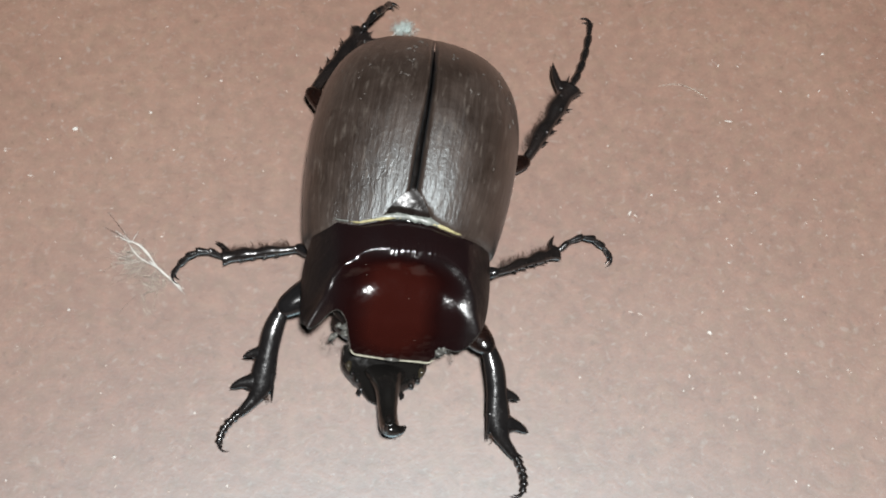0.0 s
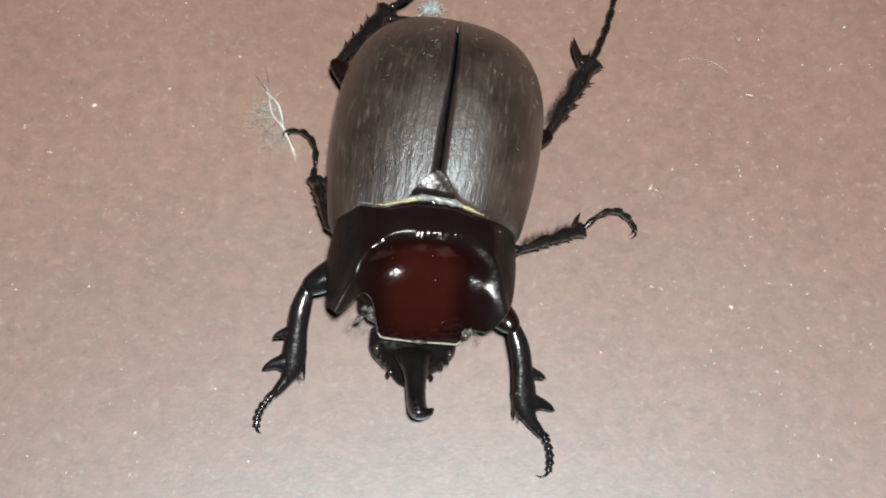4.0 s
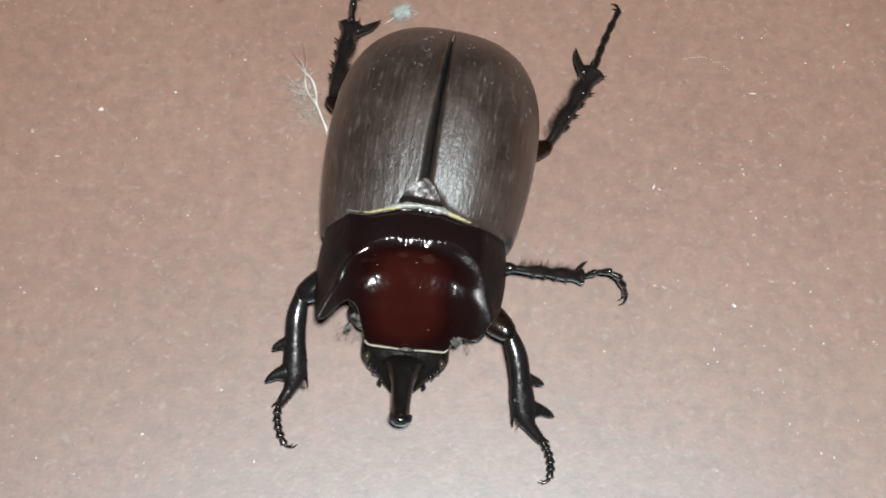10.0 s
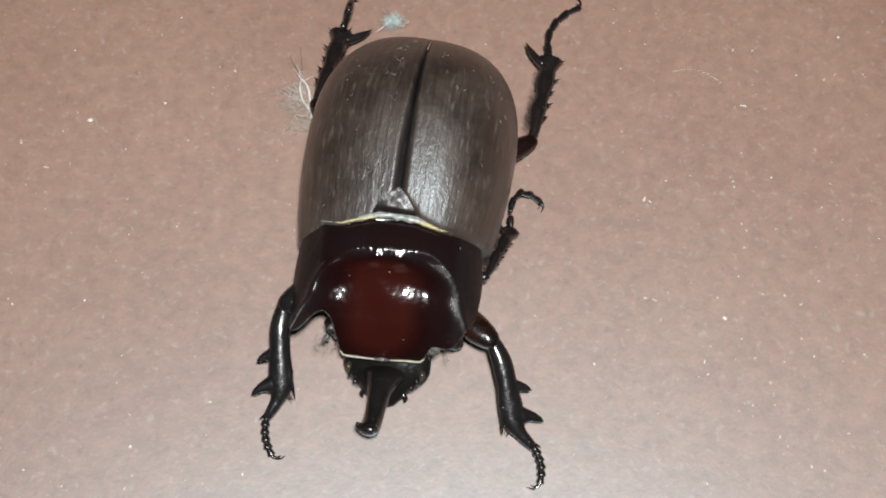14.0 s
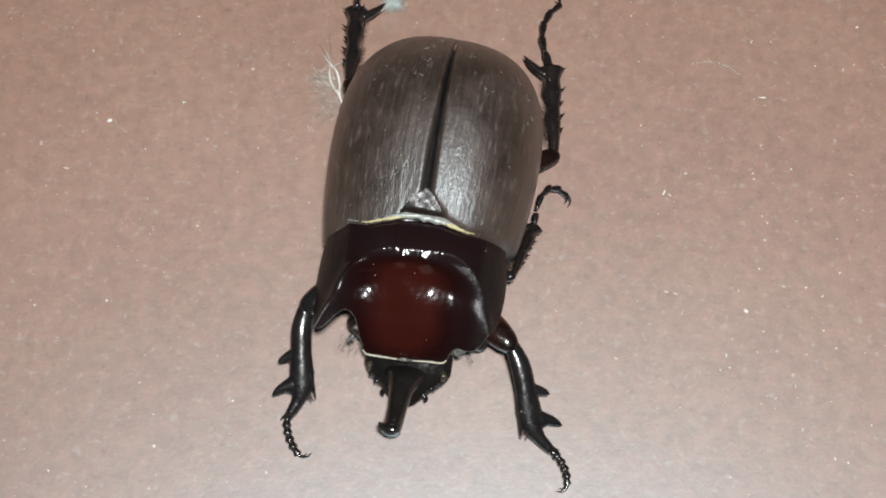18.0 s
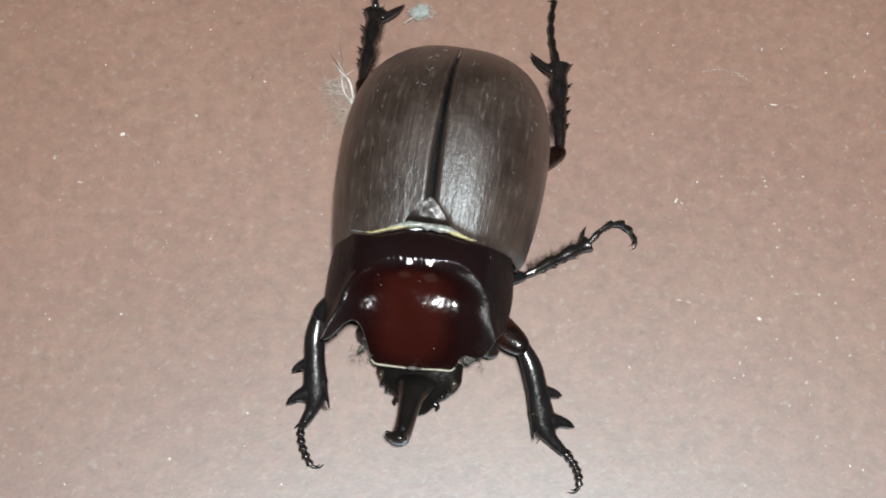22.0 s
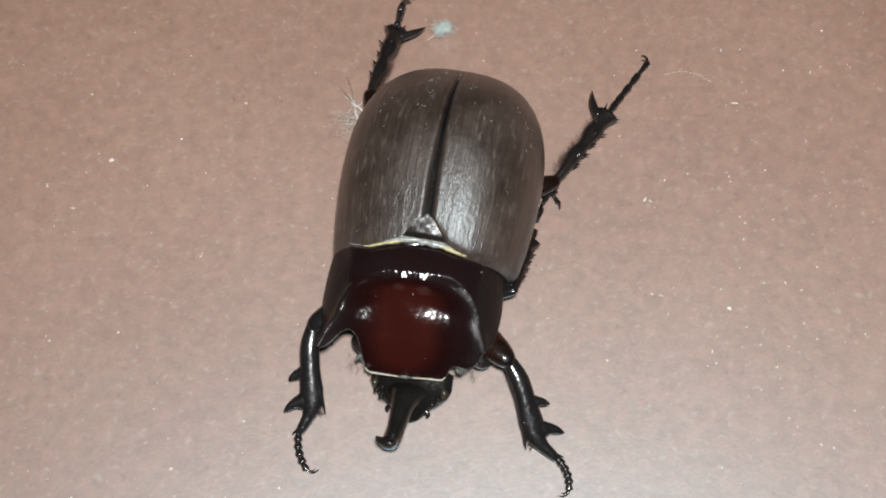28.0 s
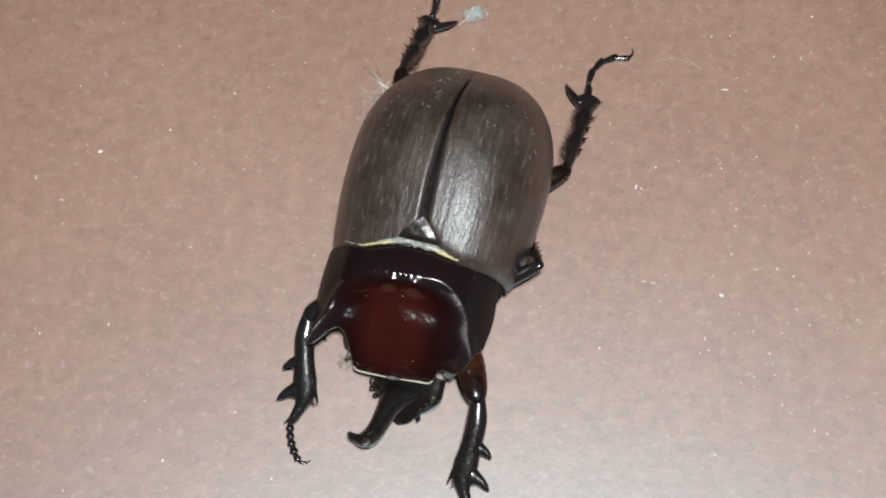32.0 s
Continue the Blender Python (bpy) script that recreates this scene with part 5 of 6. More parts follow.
    step(FR, 21, (6.00, -12.65, 6.4), (8.15, -21.06, 2.8), (10.6, -22.2, 1.8), (11.80, -25.58, 0.4))
    step(FR, 22, (5.64, -12.29, 6.4), (7.95, -20.66, 2.8), (10.4, -21.8, 1.8), (11.69, -25.18, 0.4))
    step(FR, 23, (5.61, -12.30, 6.4), (7.96, -20.66, 2.8), (10.4, -21.6, 1.8), (11.58, -24.87, 0.4))
    step(FR, 24, (6.31, -12.77, 6.4), (8.55, -21.16, 2.8), (10.9, -22.1, 1.8), (12.26, -25.28, 0.4))
    step(FR, 25, (6.36, -13.50, 6.4), (8.82, -21.82, 2.8), (10.8, -23.0, 1.8), (12.26, -26.28, 0.4))
    step(FR, 28, (6.06, -13.99, 6.4), (8.70, -22.26, 2.8), (10.8, -23.3, 1.8), (12.13, -26.78, 0.4))
    step(FR, 28.5, (6.03, -14.08, 6.4), (8.50, -22.40, 2.8), (11.0, -23.3, 1.8), (11.80, -26.49, 0.4))
    step(FR, 29, (5.43, -13.99, 6.4), (7.81, -22.34, 2.8), (10.4, -23.5, 1.8), (11.47, -26.80, 0.4))
    step(FR, 30, (5.85, -15.26, 6.4), (7.53, -23.77, 2.8), (9.5, -24.7, 1.8), (10.67, -28.10, 0.4))
    step(FR, 31, (4.56, -16.71, 6.4), (6.21, -25.23, 2.8), (8.2, -26.7, 3.2), (9.27, -28.80, 0.4))
    step(FR, 32, (3.43, -19.34, 6.4), (1.00, -27.68, 2.8), (1.7, -30.0, 3.3), (1.37, -32.60, 0.4))
    # middle leg, beetle's left
    step(MR, 0, (7.9, -2.5, 5.3), (14.6, 1.4, 2.6), (18.0, 3.4, 2.6), (21.2, 1.5, 0.4))
    step(MR, 1, (7.9, -2.1, 4.9), (14.9, 1.5, 2.6), (17.9, 3.5, 2.6), (21.3, 1.7, 0.4))
    step(MR, 2, (8.1, -2.5, 5.1), (14.9, 1.4, 2.6), (18.3, 3.3, 2.6), (21.2, 1.6, 0.4))
    step(MR, 3, (8.1, -2.5, 4.8), (15.1, 1.1, 2.6), (18.5, 3.3, 2.6), (21.4, 1.6, 0.4))
    step(MR, 5.5, (8.1, -3.2, 4.7), (15.0, 0.7, 2.6), (18.5, 3.1, 2.6), (21.4, 1.5, 0.4))
    step(MR, 6, (8.3, -3.5, 4.7), (15.0, 0.8, 2.6), (18.6, 3.1, 2.6), (21.4, 1.4, 0.4))
    step(MR, 7, (8.3, -3.2, 4.3), (15.2, 0.9, 2.6), (18.8, 3.0, 2.6), (21.4, 1.3, 0.4))
    step(MR, 8, (7.5, -3.0, 3.0), (14.6, 1.3, 2.6), (18.1, 4.4, 2.3), (20.8, 4.1, 0.4))
    step(MR, 9, (8.4, -4.0, 6.3), (15.8, -1.2, 4.0), (18.8, 0.9, 4.2), (22.4, 2.4, 3.5))
    step(MR, 9.5, (8.2, -6.5, 5.9), (15.5, -10.5, 3.5), (18.9, -12.1, 3.4), (20.7, -14.4, 1.0))
    step(MR, 10, (7.1, -5.0, 5.5), (14.8, -4.5, 2.6), (18.0, -4.5, 3.7), (19.8, -6.3, 0.4))
    step(MR, 11, (6.8, -4.4, 5.0), (14.4, -2.6, 2.6), (17.7, -1.3, 2.9), (20.3, -3.1, 0.4))
    step(MR, 12, (6.1, -3.8, 4.4), (13.3, -0.3, 2.6), (16.6, 2.4, 2.6), (19.0, 1.2, 0.4))
    step(MR, 13, (5.8, -4.3, 5.7), (9.6, 2.3, 2.6), (11.7, 5.5, 2.8), (14.6, 5.4, 0.4))
    step(MR, 14, (5.4, -4.9, 5.9), (8.2, 2.1, 2.6), (8.8, 6.6, 2.6), (12.1, 6.6, 0.4))
    step(MR, 17, (5.8, -5.1, 5.8), (8.9, 1.8, 2.6), (9.5, 6.3, 2.5), (12.6, 6.9, 0.4))
    step(MR, 18, (6.0, -5.3, 5.8), (8.5, 1.9, 2.6), (9.8, 6.6, 2.5), (12.6, 6.8, 0.4))
    step(MR, 18.5, (5.4, -3.9, 6.4), (8.6, 2.6, 2.6), (9.9, 7.1, 2.0), (12.2, 9.0, 0.4))
    step(MR, 19, (7.6, -6.3, 7.2), (15.2, -6.4, 4.0), (18.3, -6.2, 5.2), (22.1, -5.4, 3.5))
    step(MR, 19.5, (5.7, -5.1, 5.9), (13.2, -8.8, 3.5), (16.7, -10.8, 3.2), (18.8, -14.1, 2.0))
    step(MR, 20, (5.7, -5.9, 6.9), (12.7, -6.0, 2.6), (16.3, -6.4, 2.5), (18.2, -9.1, 0.4))
    step(MR, 20.5, (5.0, -4.7, 5.0), (12.6, -2.7, 2.6), (15.5, -1.9, 3.5), (17.8, -4.0, 0.4))
    step(MR, 21, (8.7, -2.6, 3.2), (16.9, -2.5, 2.6), (19.5, -2.1, 3.9), (22.2, -3.5, 0.4))
    step(MR, 21.5, (5.2, -3.7, 4.9), (12.4, -0.6, 2.6), (16.9, 2.0, 2.2), (19.5, 1.4, 0.4))
    step(MR, 22, (5.9, -2.7, 2.7), (13.1, 1.3, 2.6), (16.1, 3.8, 2.6), (18.6, 2.4, 0.4))
    step(MR, 22.5, (4.9, -1.8, 2.5), (11.0, 4.1, 2.6), (13.7, 4.9, 4.1), (15.9, 5.3, 0.4))
    step(MR, 23, (5.9, -3.3, 5.0), (10.6, 3.0, 2.6), (12.5, 6.7, 2.6), (15.4, 6.3, 0.4))
    step(MR, 23.5, (5.8, -2.7, 5.2), (10.2, 3.7, 2.6), (11.7, 6.5, 3.8), (14.1, 7.1, 0.4))
    step(MR, 24, (6.4, -4.2, 5.8), (10.2, 2.3, 2.6), (11.5, 6.5, 2.6), (14.4, 6.4, 0.4))
    step(MR, 24.5, (5.8, -3.7, 3.6), (9.5, 3.5, 2.6), (10.5, 5.9, 3.7), (13.5, 7.7, 0.4))
    step(MR, 25, (7.1, -5.6, 6.5), (9.8, 1.2, 2.6), (10.9, 6.4, 2.5), (13.8, 6.6, 0.4))
    step(MR, 28, (7.2, -5.6, 5.7), (9.6, 1.6, 2.6), (11.5, 7.7, 1.7), (12.8, 8.0, 0.4))
    step(MR, 28.5, (7.5, -5.3, 7.5), (9.3, 1.0, 2.6), (10.7, 5.7, 1.6), (10.9, 8.8, 0.4))
    step(MR, 29, (7.8, -4.6, 7.2), (9.5, 2.0, 2.6), (9.0, 5.4, 2.2), (7.9, 8.9, 0.4))
    step(MR, 30, (9.1, -5.0, 7.6), (10.1, 1.4, 2.6), (9.4, 4.1, 3.0), (8.6, 8.0, 0.4))
    step(MR, 31, (10.1, -5.2, 8.2), (9.6, 0.7, 2.6), (8.5, 2.8, 3.6), (7.6, 6.5, 0.4))
    step(MR, 32, (10.9, -5.3, 8.3), (10.1, 0.5, 2.6), (8.6, 2.3, 3.4), (7.9, 6.3, 0.4))
    # middle leg, beetle's right
    step(ML, 0, (-12.4, 0.4, 3.5), (-21.2, -0.7, 2.6), (-24.2, -0.6, 3.2), (-27.1, -2.6, 0.4))
    step(ML, 1, (-12.3, 1.8, 2.5), (-21.6, 3.4, 2.6), (-25.0, 5.5, 2.6), (-27.9, 4.4, 0.4))
    step(ML, 2, (-12.5, 0.2, 4.9), (-19.3, 4.2, 2.6), (-21.3, 6.7, 3.3), (-24.4, 6.4, 0.4))
    step(ML, 3, (-12.1, -0.9, 6.4), (-16.0, 5.3, 2.6), (-16.9, 9.0, 2.6), (-20.8, 10.2, 0.4))
    step(ML, 5.5, (-12.1, -2.4, 6.0), (-13.4, 5.0, 2.6), (-12.9, 10.7, 1.7), (-14.9, 13.3, 0.4))
    step(ML, 6, (-11.7, -2.6, 6.7), (-13.1, 4.4, 2.6), (-12.3, 10.1, 1.8), (-14.6, 13.3, 0.4))
    step(ML, 7, (-11.8, -2.7, 7.0), (-12.8, 4.1, 2.6), (-11.9, 9.5, 1.8), (-13.7, 13.6, 0.4))
    step(ML, 8, (-12.0, -3.5, 8.4), (-12.2, 2.3, 2.6), (-11.3, 6.2, 1.9), (-11.0, 10.6, 0.4))
    step(ML, 9, (-11.2, -4.3, 8.4), (-11.9, 1.4, 2.6), (-11.3, 5.3, 1.9), (-11.0, 9.2, 0.4))
    # hind leg, beetle's left
    step(HR, 0, (10.9, 12.2, 2.5), (16.3, 22.3, 2.6), (18.1, 27.3, 1.6), (19.0, 33.4, 0.4))
    step(HR, 1, (10.9, 12.1, 2.5), (16.5, 22.2, 2.6), (18.3, 27.1, 1.6), (19.0, 33.4, 0.4))
    step(HR, 2, (11.2, 12.2, 2.5), (16.6, 22.1, 2.6), (18.3, 27.1, 1.6), (19.3, 33.8, 0.4))
    step(HR, 3, (11.3, 11.9, 3.0), (16.5, 21.8, 2.6), (18.1, 26.7, 1.6), (19.5, 33.6, 0.4))
    step(HR, 5.5, (11.0, 11.9, 2.5), (16.2, 21.9, 2.6), (18.0, 26.7, 1.6), (19.8, 33.2, 0.4))
    step(HR, 6, (11.2, 12.0, 2.5), (16.6, 22.0, 2.6), (18.0, 26.9, 1.6), (19.7, 32.7, 0.4))
    step(HR, 7, (11.5, 12.3, 2.5), (16.4, 22.7, 2.6), (18.0, 27.4, 1.6), (19.9, 33.9, 0.4))
    step(HR, 8, (10.9, 11.6, 2.5), (16.5, 21.7, 2.6), (18.3, 27.0, 1.6), (20.1, 31.9, 0.4))
    step(HR, 9, (11.3, 11.2, 3.1), (16.6, 21.0, 2.6), (18.0, 25.8, 1.6), (20.0, 31.5, 0.4))
    step(HR, 9.5, (11.0, 11.1, 3.1), (16.2, 21.0, 2.6), (17.6, 25.9, 1.6), (20.1, 31.6, 0.4))
    step(HR, 10, (10.9, 11.1, 2.5), (16.3, 21.0, 2.6), (17.7, 25.8, 1.6), (19.9, 31.5, 0.4))
    step(HR, 11, (10.7, 11.6, 2.5), (15.5, 21.9, 2.6), (16.2, 26.7, 1.6), (20.2, 31.3, 0.4))
    step(HR, 12, (10.7, 11.8, 2.5), (14.8, 22.5, 2.6), (15.5, 27.7, 1.6), (19.3, 32.3, 0.4))
    step(HR, 13, (10.5, 13.0, 2.5), (13.9, 23.7, 2.6), (14.8, 29.3, 1.6), (18.2, 33.2, 0.4))
    step(HR, 14, (10.3, 13.0, 3.0), (12.5, 24.0, 2.6), (12.8, 29.2, 1.6), (16.7, 33.1, 0.4))
    step(HR, 17, (10.9, 11.1, 2.5), (10.6, 22.4, 2.6), (9.6, 28.3, 1.6), (12.0, 32.7, 0.4))
    step(HR, 18, (10.7, 10.8, 2.5), (10.6, 22.0, 2.6), (9.6, 27.9, 1.6), (12.0, 32.4, 0.4))
    step(HR, 19, (10.7, 11.4, 2.5), (10.2, 22.6, 2.6), (8.9, 28.2, 1.6), (11.6, 32.9, 0.4))
    step(HR, 20, (10.3, 11.9, 2.5), (9.7, 23.1, 2.6), (8.6, 28.7, 1.6), (11.1, 33.2, 0.4))
    step(HR, 21, (10.3, 11.8, 3.0), (9.2, 22.9, 2.6), (7.6, 28.9, 1.6), (9.8, 33.4, 0.4))
    step(HR, 22, (10.1, 12.0, 2.5), (10.2, 23.7, 2.6), (9.4, 28.8, 1.6), (10.0, 34.5, 0.4))
    step(HR, 22.5, (9.0, 11.0, 4.7), (12.3, 21.4, 2.6), (13.8, 27.0, 1.6), (16.1, 33.1, 0.4))
    step(HR, 23, (10.5, 7.0, 7.4), (18.4, 14.7, 5.0), (22.6, 18.2, 2.0), (26.6, 19.2, 4.0))
    step(HR, 23.5, (9.9, 11.3, 4.5), (16.0, 20.5, 2.6), (18.3, 23.8, 4.1), (22.7, 26.8, 0.4))
    step(HR, 24, (11.0, 13.1, 2.5), (16.6, 23.0, 2.6), (18.8, 28.3, 1.5), (23.7, 29.2, 0.4))
    step(HR, 24.5, (10.6, 14.5, 3.1), (16.0, 24.3, 2.6), (18.1, 27.5, 3.9), (22.6, 31.1, 0.4))
    step(HR, 25, (12.3, 13.4, 2.5), (15.8, 24.1, 2.6), (17.1, 30.0, 1.8), (21.5, 31.7, 0.4))
    step(HR, 25.5, (10.9, 12.8, 5.6), (12.9, 23.4, 2.6), (14.2, 28.6, 1.6), (17.4, 33.0, 0.4))
    step(HR, 27.5, (11.9, 9.9, 5.0), (12.6, 20.8, 2.6), (14.0, 27.0, 1.6), (16.1, 32.6, 0.4))
    step(HR, 28, (12.5, 9.0, 3.0), (19.3, 17.9, 2.6), (21.7, 21.5, 1.6), (25.8, 27.3, 0.4))
    step(HR, 28.5, (12.2, 6.4, 6.7), (21.0, 13.1, 5.0), (24.7, 15.8, 1.9), (29.6, 16.5, 4.0))
    step(HR, 29, (12.2, 10.1, 3.1), (18.9, 19.0, 2.6), (21.1, 23.6, 1.2), (26.6, 24.3, 0.4))
    step(HR, 29.5, (12.2, 7.4, 4.9), (16.8, 17.3, 2.6), (19.2, 23.9, 1.6), (22.7, 28.8, 0.4))
    step(HR, 30, (13.9, 4.4, 8.7), (21.3, 11.7, 4.5), (24.8, 15.0, 1.5), (29.0, 17.1, 3.5))
    step(HR, 30.5, (13.00, 5.50, 7.5), (19.90, 12.90, 2.6), (23.00, 17.10, 0.8), (28.6, 17.2, 0.4))
    step(HR, 31, (13.85, 7.90, 4.7), (18.85, 17.70, 2.6), (19.85, 20.30, 4.7), (25.4, 23.1, 0.4))
    step(HR, 31.5, (13.30, 8.90, 2.9), (17.40, 19.30, 2.6), (18.80, 21.50, 4.9), (23.1, 25.5, 0.4))
    step(HR, 32, (14.7, 7.9, 4.8), (18.3, 18.2, 2.6), (19.7, 23.9, 0.8), (24.1, 25.0, 0.4))
    # hind leg, beetle's right
    step(HL, 0, (-12.8, 18.7, 5.0), (-7.8, 28.4, 2.6), (-6.5, 29.1, 5.1), (-4.1, 34.8, 0.4))
    step(HL, 1, (-12.7, 18.6, 5.5), (-7.8, 28.2, 2.6), (-6.2, 28.8, 5.3), (-4.5, 34.2, 0.4))
    step(HL, 2, (-12.4, 18.9, 5.8), (-7.2, 28.3, 2.6), (-5.6, 28.6, 5.1), (-3.5, 34.3, 0.4))
    step(HL, 3, (-12.3, 18.6, 6.3), (-7.3, 27.9, 2.6), (-5.3, 28.4, 4.8), (-2.5, 33.9, 0.4))
    step(HL, 5.5, (-12.1, 17.8, 5.2), (-6.5, 27.1, 2.6), (-4.5, 27.2, 4.9), (-1.8, 32.7, 0.4))
    step(HL, 6, (-12.0, 17.6, 5.6), (-5.8, 26.5, 2.6), (-3.9, 27.8, 3.6), (0.1, 34.1, 0.4))
    step(HL, 7, (-11.6, 18.9, 5.6), (-4.5, 27.0, 2.6), (-1.6, 27.3, 3.8), (2.9, 32.3, 0.4))
    step(HL, 7.5, (-12.3, 18.7, 4.7), (-4.8, 26.7, 2.6), (-1.9, 28.0, 3.2), (2.6, 33.2, 0.4))
    step(HL, 8, (-13.0, 15.6, 4.2), (-10.5, 26.4, 2.6), (-9.8, 26.9, 5.3), (-8.9, 33.0, 0.4))
    step(HL, 9, (-13.1, 15.4, 4.1), (-11.7, 26.4, 2.6), (-11.4, 27.0, 5.2), (-11.7, 33.3, 0.4))
    step(HL, 9.5, (-13.0, 15.5, 3.5), (-11.7, 26.6, 2.6), (-11.3, 26.7, 5.4), (-11.5, 32.8, 0.4))
    step(HL, 10, (-13.0, 15.3, 4.1), (-11.5, 26.3, 2.6), (-11.2, 26.7, 5.5), (-11.4, 32.4, 0.4))
    step(HL, 11, (-13.3, 15.5, 3.6), (-11.8, 26.6, 2.6), (-11.5, 26.7, 5.4), (-11.9, 32.7, 0.4))
    step(HL, 12, (-13.4, 15.3, 4.5), (-11.6, 26.2, 2.6), (-11.0, 27.1, 5.3), (-10.6, 33.1, 0.4))
    step(HL, 13, (-13.6, 15.8, 4.8), (-11.2, 26.5, 2.6), (-10.4, 27.7, 4.9), (-10.7, 34.2, 0.4))
    step(HL, 14, (-13.6, 15.9, 4.8), (-11.5, 26.7, 2.6), (-10.8, 27.7, 5.1), (-10.5, 34.1, 0.4))
    step(HL, 17, (-12.7, 16.4, 3.7), (-12.1, 27.6, 2.6), (-12.0, 28.3, 5.0), (-12.3, 34.9, 0.4))
    step(HL, 18, (-12.1, 18.3, 4.6), (-11.9, 29.3, 2.6), (-11.7, 29.9, 5.2), (-12.1, 36.3, 0.4))
    step(HL, 19, (-11.9, 19.7, 2.8), (-11.4, 30.9, 2.6), (-11.3, 31.5, 5.1), (-11.8, 38.0, 0.4))
    step(HL, 20, (-12.0, 19.2, 4.1), (-11.5, 30.3, 2.6), (-11.3, 30.9, 5.2), (-12.0, 37.3, 0.4))
    step(HL, 21, (-11.6, 19.8, 4.0), (-10.8, 30.9, 2.6), (-10.6, 31.6, 5.1), (-11.4, 38.0, 0.4))
    step(HL, 22, (-12.0, 19.8, 4.6), (-11.0, 30.8, 2.6), (-10.9, 31.6, 5.1), (-11.4, 38.0, 0.4))
    step(HL, 23, (-11.9, 19.8, 5.3), (-10.8, 30.6, 2.6), (-10.7, 31.2, 5.2), (-11.3, 37.6, 0.4))
    step(HL, 24, (-10.2, 20.1, 5.6), (-8.5, 30.8, 2.6), (-8.1, 31.5, 5.1), (-8.5, 37.9, 0.4))
    step(HL, 25, (-8.8, 20.1, 5.4), (-6.1, 30.6, 2.6), (-5.5, 31.7, 5.1), (-5.3, 38.1, 0.4))
    step(HL, 28, (-8.4, 20.2, 5.1), (-5.3, 30.7, 2.6), (-4.7, 31.3, 5.3), (-4.0, 37.4, 0.4))
    step(HL, 28.5, (-8.7, 20.6, 5.0), (-5.4, 31.0, 2.6), (-4.8, 32.2, 5.0), (-4.4, 38.6, 0.4))
    step(HL, 29, (-8.5, 20.7, 5.4), (-5.0, 30.9, 2.6), (-4.4, 32.1, 5.0), (-3.9, 38.6, 0.4))
    step(HL, 30, (-6.2, 20.3, 6.4), (-2.9, 30.3, 2.6), (-2.2, 31.5, 5.0), (-1.4, 37.9, 0.4))
    step(HL, 31, (-4.1, 20.9, 7.7), (-0.6, 30.2, 2.6), (0.2, 31.4, 5.0), (0.9, 37.7, 0.4))
    step(HL, 32, (-3.4, 20.3, 7.1), (-0.0, 30.0, 2.6), (0.8, 30.7, 5.1), (1.2, 37.1, 0.4))
    for lg in (FL, FR, MR, ML, HR, HL):
        key_leg(lg)
    walk(fluff, [
        (0, pose(-0.0286, -0.0012, 0.0003, 0, 0, -42)),
        (1, pose(-0.0294, 0.0065, 0.0003, 0, 0, -64)),
        (2, pose(-0.0251, 0.0079, 0.0003, 0, 0, -69)),
        (3, pose(-0.0212, 0.0113, 0.0003, 0, 0, -62)),
        (5.5, pose(-0.0149, 0.0144, 0.0003, 0, 0, -76)),
        (6, pose(-0.0146, 0.0149, 0.0003, 0, 0, -76)),
        (7, pose(-0.0145, 0.0161, 0.0003, 0, 0, -76)),
        (8, pose(-0.0146, 0.0171, 0.0003, 0, 0, -72)),
        (9, pose(-0.0148, 0.0168, 0.0003, 0, 0, -70)),
        (10, pose(-0.0150, 0.0168, 0.0003, 0, 0, -70)),
        (11, pose(-0.0151, 0.0174, 0.0003, 0, 0, -70)),
        (12, pose(-0.0150, 0.0174, 0.0003, 0, 0, -70)),
        (13, pose(-0.0151, 0.0177, 0.0003, 0, 0, -70)),
        (14, pose(-0.0147, 0.0175, 0.0003, 0, 0, -74)),
        (17, pose(-0.0139, 0.0188, 0.0003, 0, 0, -76)),
        (18, pose(-0.0135, 0.0191, 0.0003, 0, 0, -74)),
        (19, pose(-0.0129, 0.0190, 0.0003, 0, 0, -74)),
        (20, pose(-0.0132, 0.0200, 0.0003, 0, 0, -74)),
        (21, pose(-0.0127, 0.0193, 0.0003, 0, 0, -74)),
        (22, pose(-0.0133, 0.0195, 0.0003, 0, 0, -72)),
        (23, pose(-0.0130, 0.0184, 0.0003, 0, 0, -72)),
        (24, pose(-0.0112, 0.0190, 0.0003, 0, 0, -70)),
        (25, pose(-0.0094, 0.0189, 0.0003, 0, 0, -68)),
        (28, pose(-0.0087, 0.0177, 0.0003, 0, 0, -66)),
        (29, pose(-0.0086, 0.0184, 0.0003, 0, 0, -66)),
        (30, pose(-0.0059, 0.0186, 0.0003, 0, 0, -64)),
        (31, pose(-0.0047, 0.0187, 0.0003, 0, 0, -62)),
        (32, pose(-0.0039, 0.0189, 0.0003, 0, 0, -62)),
    ])
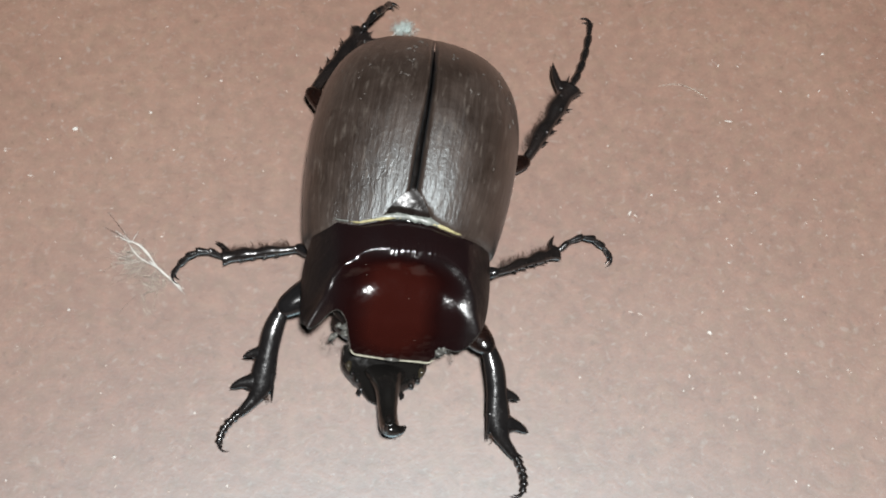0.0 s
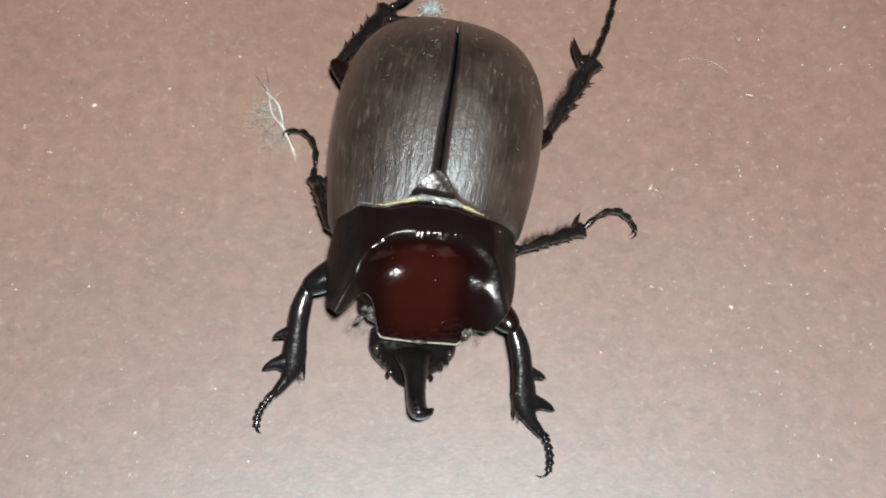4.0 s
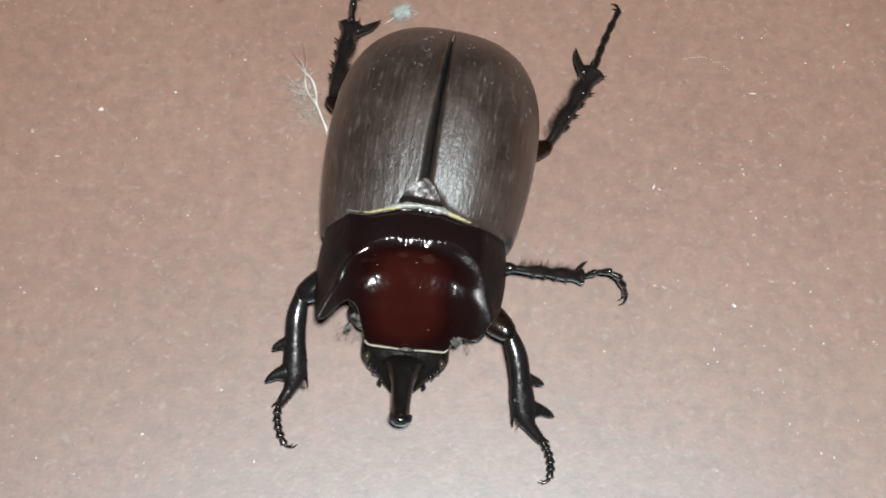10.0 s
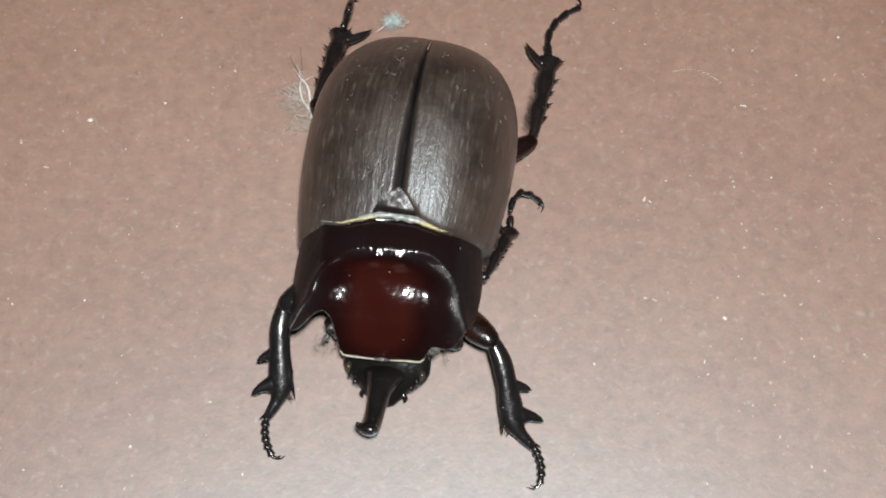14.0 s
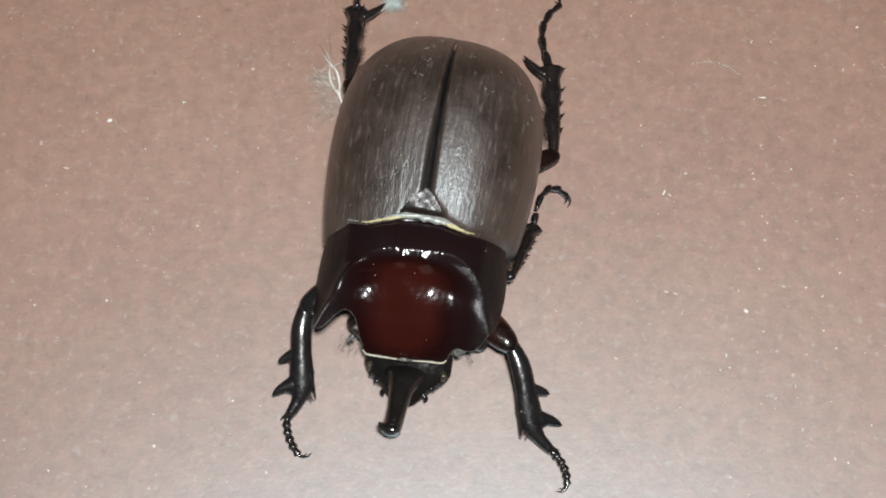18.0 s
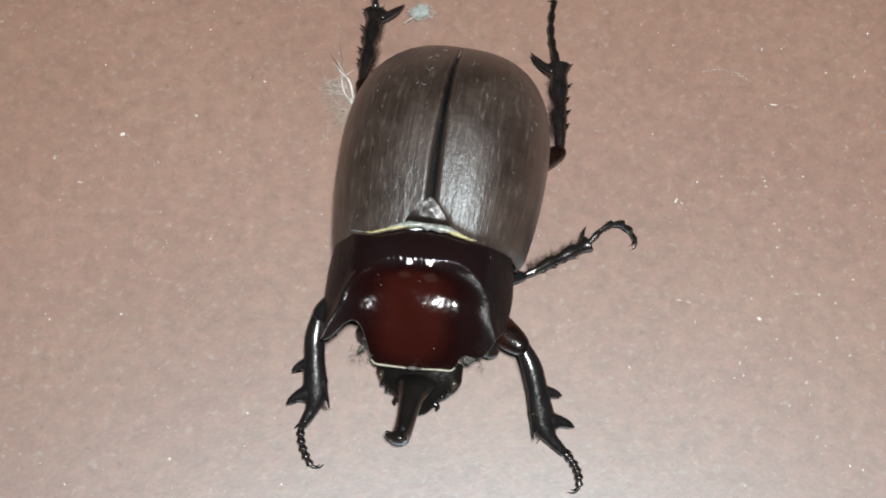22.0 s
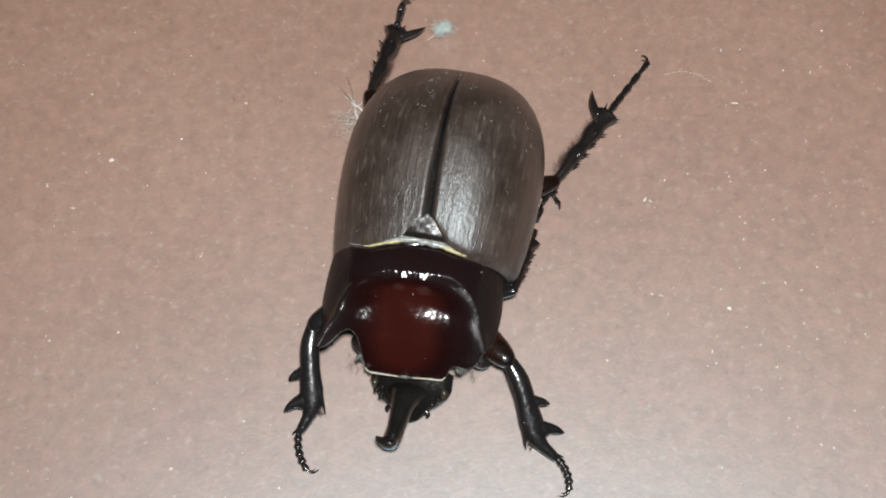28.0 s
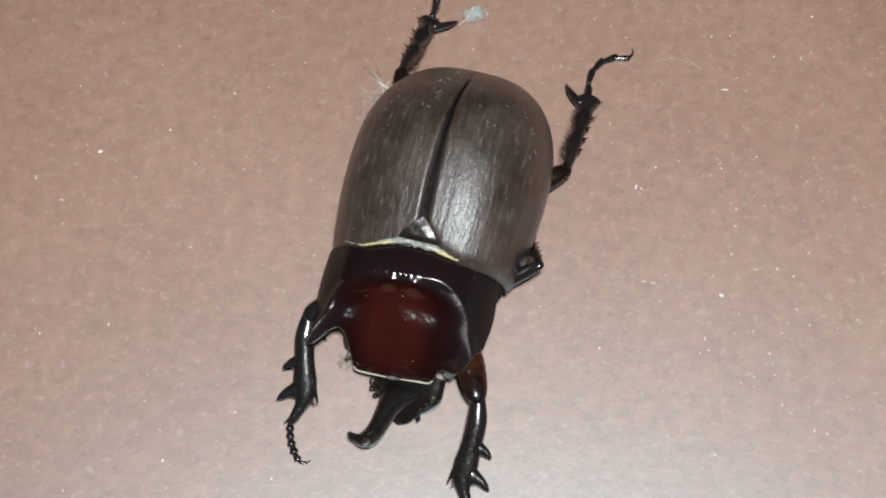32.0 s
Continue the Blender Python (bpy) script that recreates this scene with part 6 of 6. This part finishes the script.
    walk(down, [
        (0, pose(-0.0030, 0.0301, 0.0014, 0, 0, 20)),
        (1, pose(-0.0029, 0.0299, 0.0014, 0, 0, 20)),
        (2, pose(-0.0027, 0.0303, 0.0014, 0, 0, 20)),
        (3, pose(-0.0022, 0.0303, 0.0014, 0, 0, 20)),
        (5.5, pose(-0.0016, 0.0278, 0.0014, 0, 0, 20)),
        (6, pose(-0.0004, 0.0278, 0.0014, 0, 0, 20)),
        (7, pose(-0.0013, 0.0277, 0.0014, 0, 0, 20)),
        (8, pose(-0.0048, 0.0291, 0.0014, 0, 0, 20)),
        (9, pose(-0.0061, 0.0290, 0.0014, 0, 0, 20)),
        (10, pose(-0.0057, 0.0290, 0.0014, 0, 0, 20)),
        (11, pose(-0.0059, 0.0297, 0.0014, 0, 0, 20)),
        (12, pose(-0.0060, 0.0293, 0.0014, 0, 0, 20)),
        (13, pose(-0.0060, 0.0295, 0.0014, 0, 0, 20)),
        (14, pose(-0.0057, 0.0294, 0.0014, 0, 0, 20)),
        (17, pose(-0.0064, 0.0303, 0.0014, 0, 0, 20)),
        (18, pose(-0.0078, 0.0312, 0.0014, 0, 0, 20)),
        (19, pose(-0.0062, 0.0316, 0.0014, 0, 0, 20)),
        (20, pose(-0.0063, 0.0314, 0.0014, 0, 0, 20)),
        (21, pose(-0.0053, 0.0316, 0.0014, 0, 0, 20)),
        (22, pose(-0.0058, 0.0316, 0.0014, 0, 0, 20)),
        (23, pose(-0.0054, 0.0318, 0.0014, 0, 0, 20)),
        (24, pose(-0.0031, 0.0319, 0.0014, 0, 0, 20)),
        (25, pose(-0.0009, 0.0312, 0.0014, 0, 0, 20)),
        (28, pose(0.0004, 0.0315, 0.0014, 0, 0, 20)),
        (29, pose(0.0003, 0.0316, 0.0014, 0, 0, 20)),
        (30, pose(0.0026, 0.0315, 0.0014, 0, 0, 20)),
        (31, pose(0.0049, 0.0318, 0.0014, 0, 0, 20)),
        (32, pose(0.0054, 0.0317, 0.0014, 0, 0, 20)),
    ])


motions()
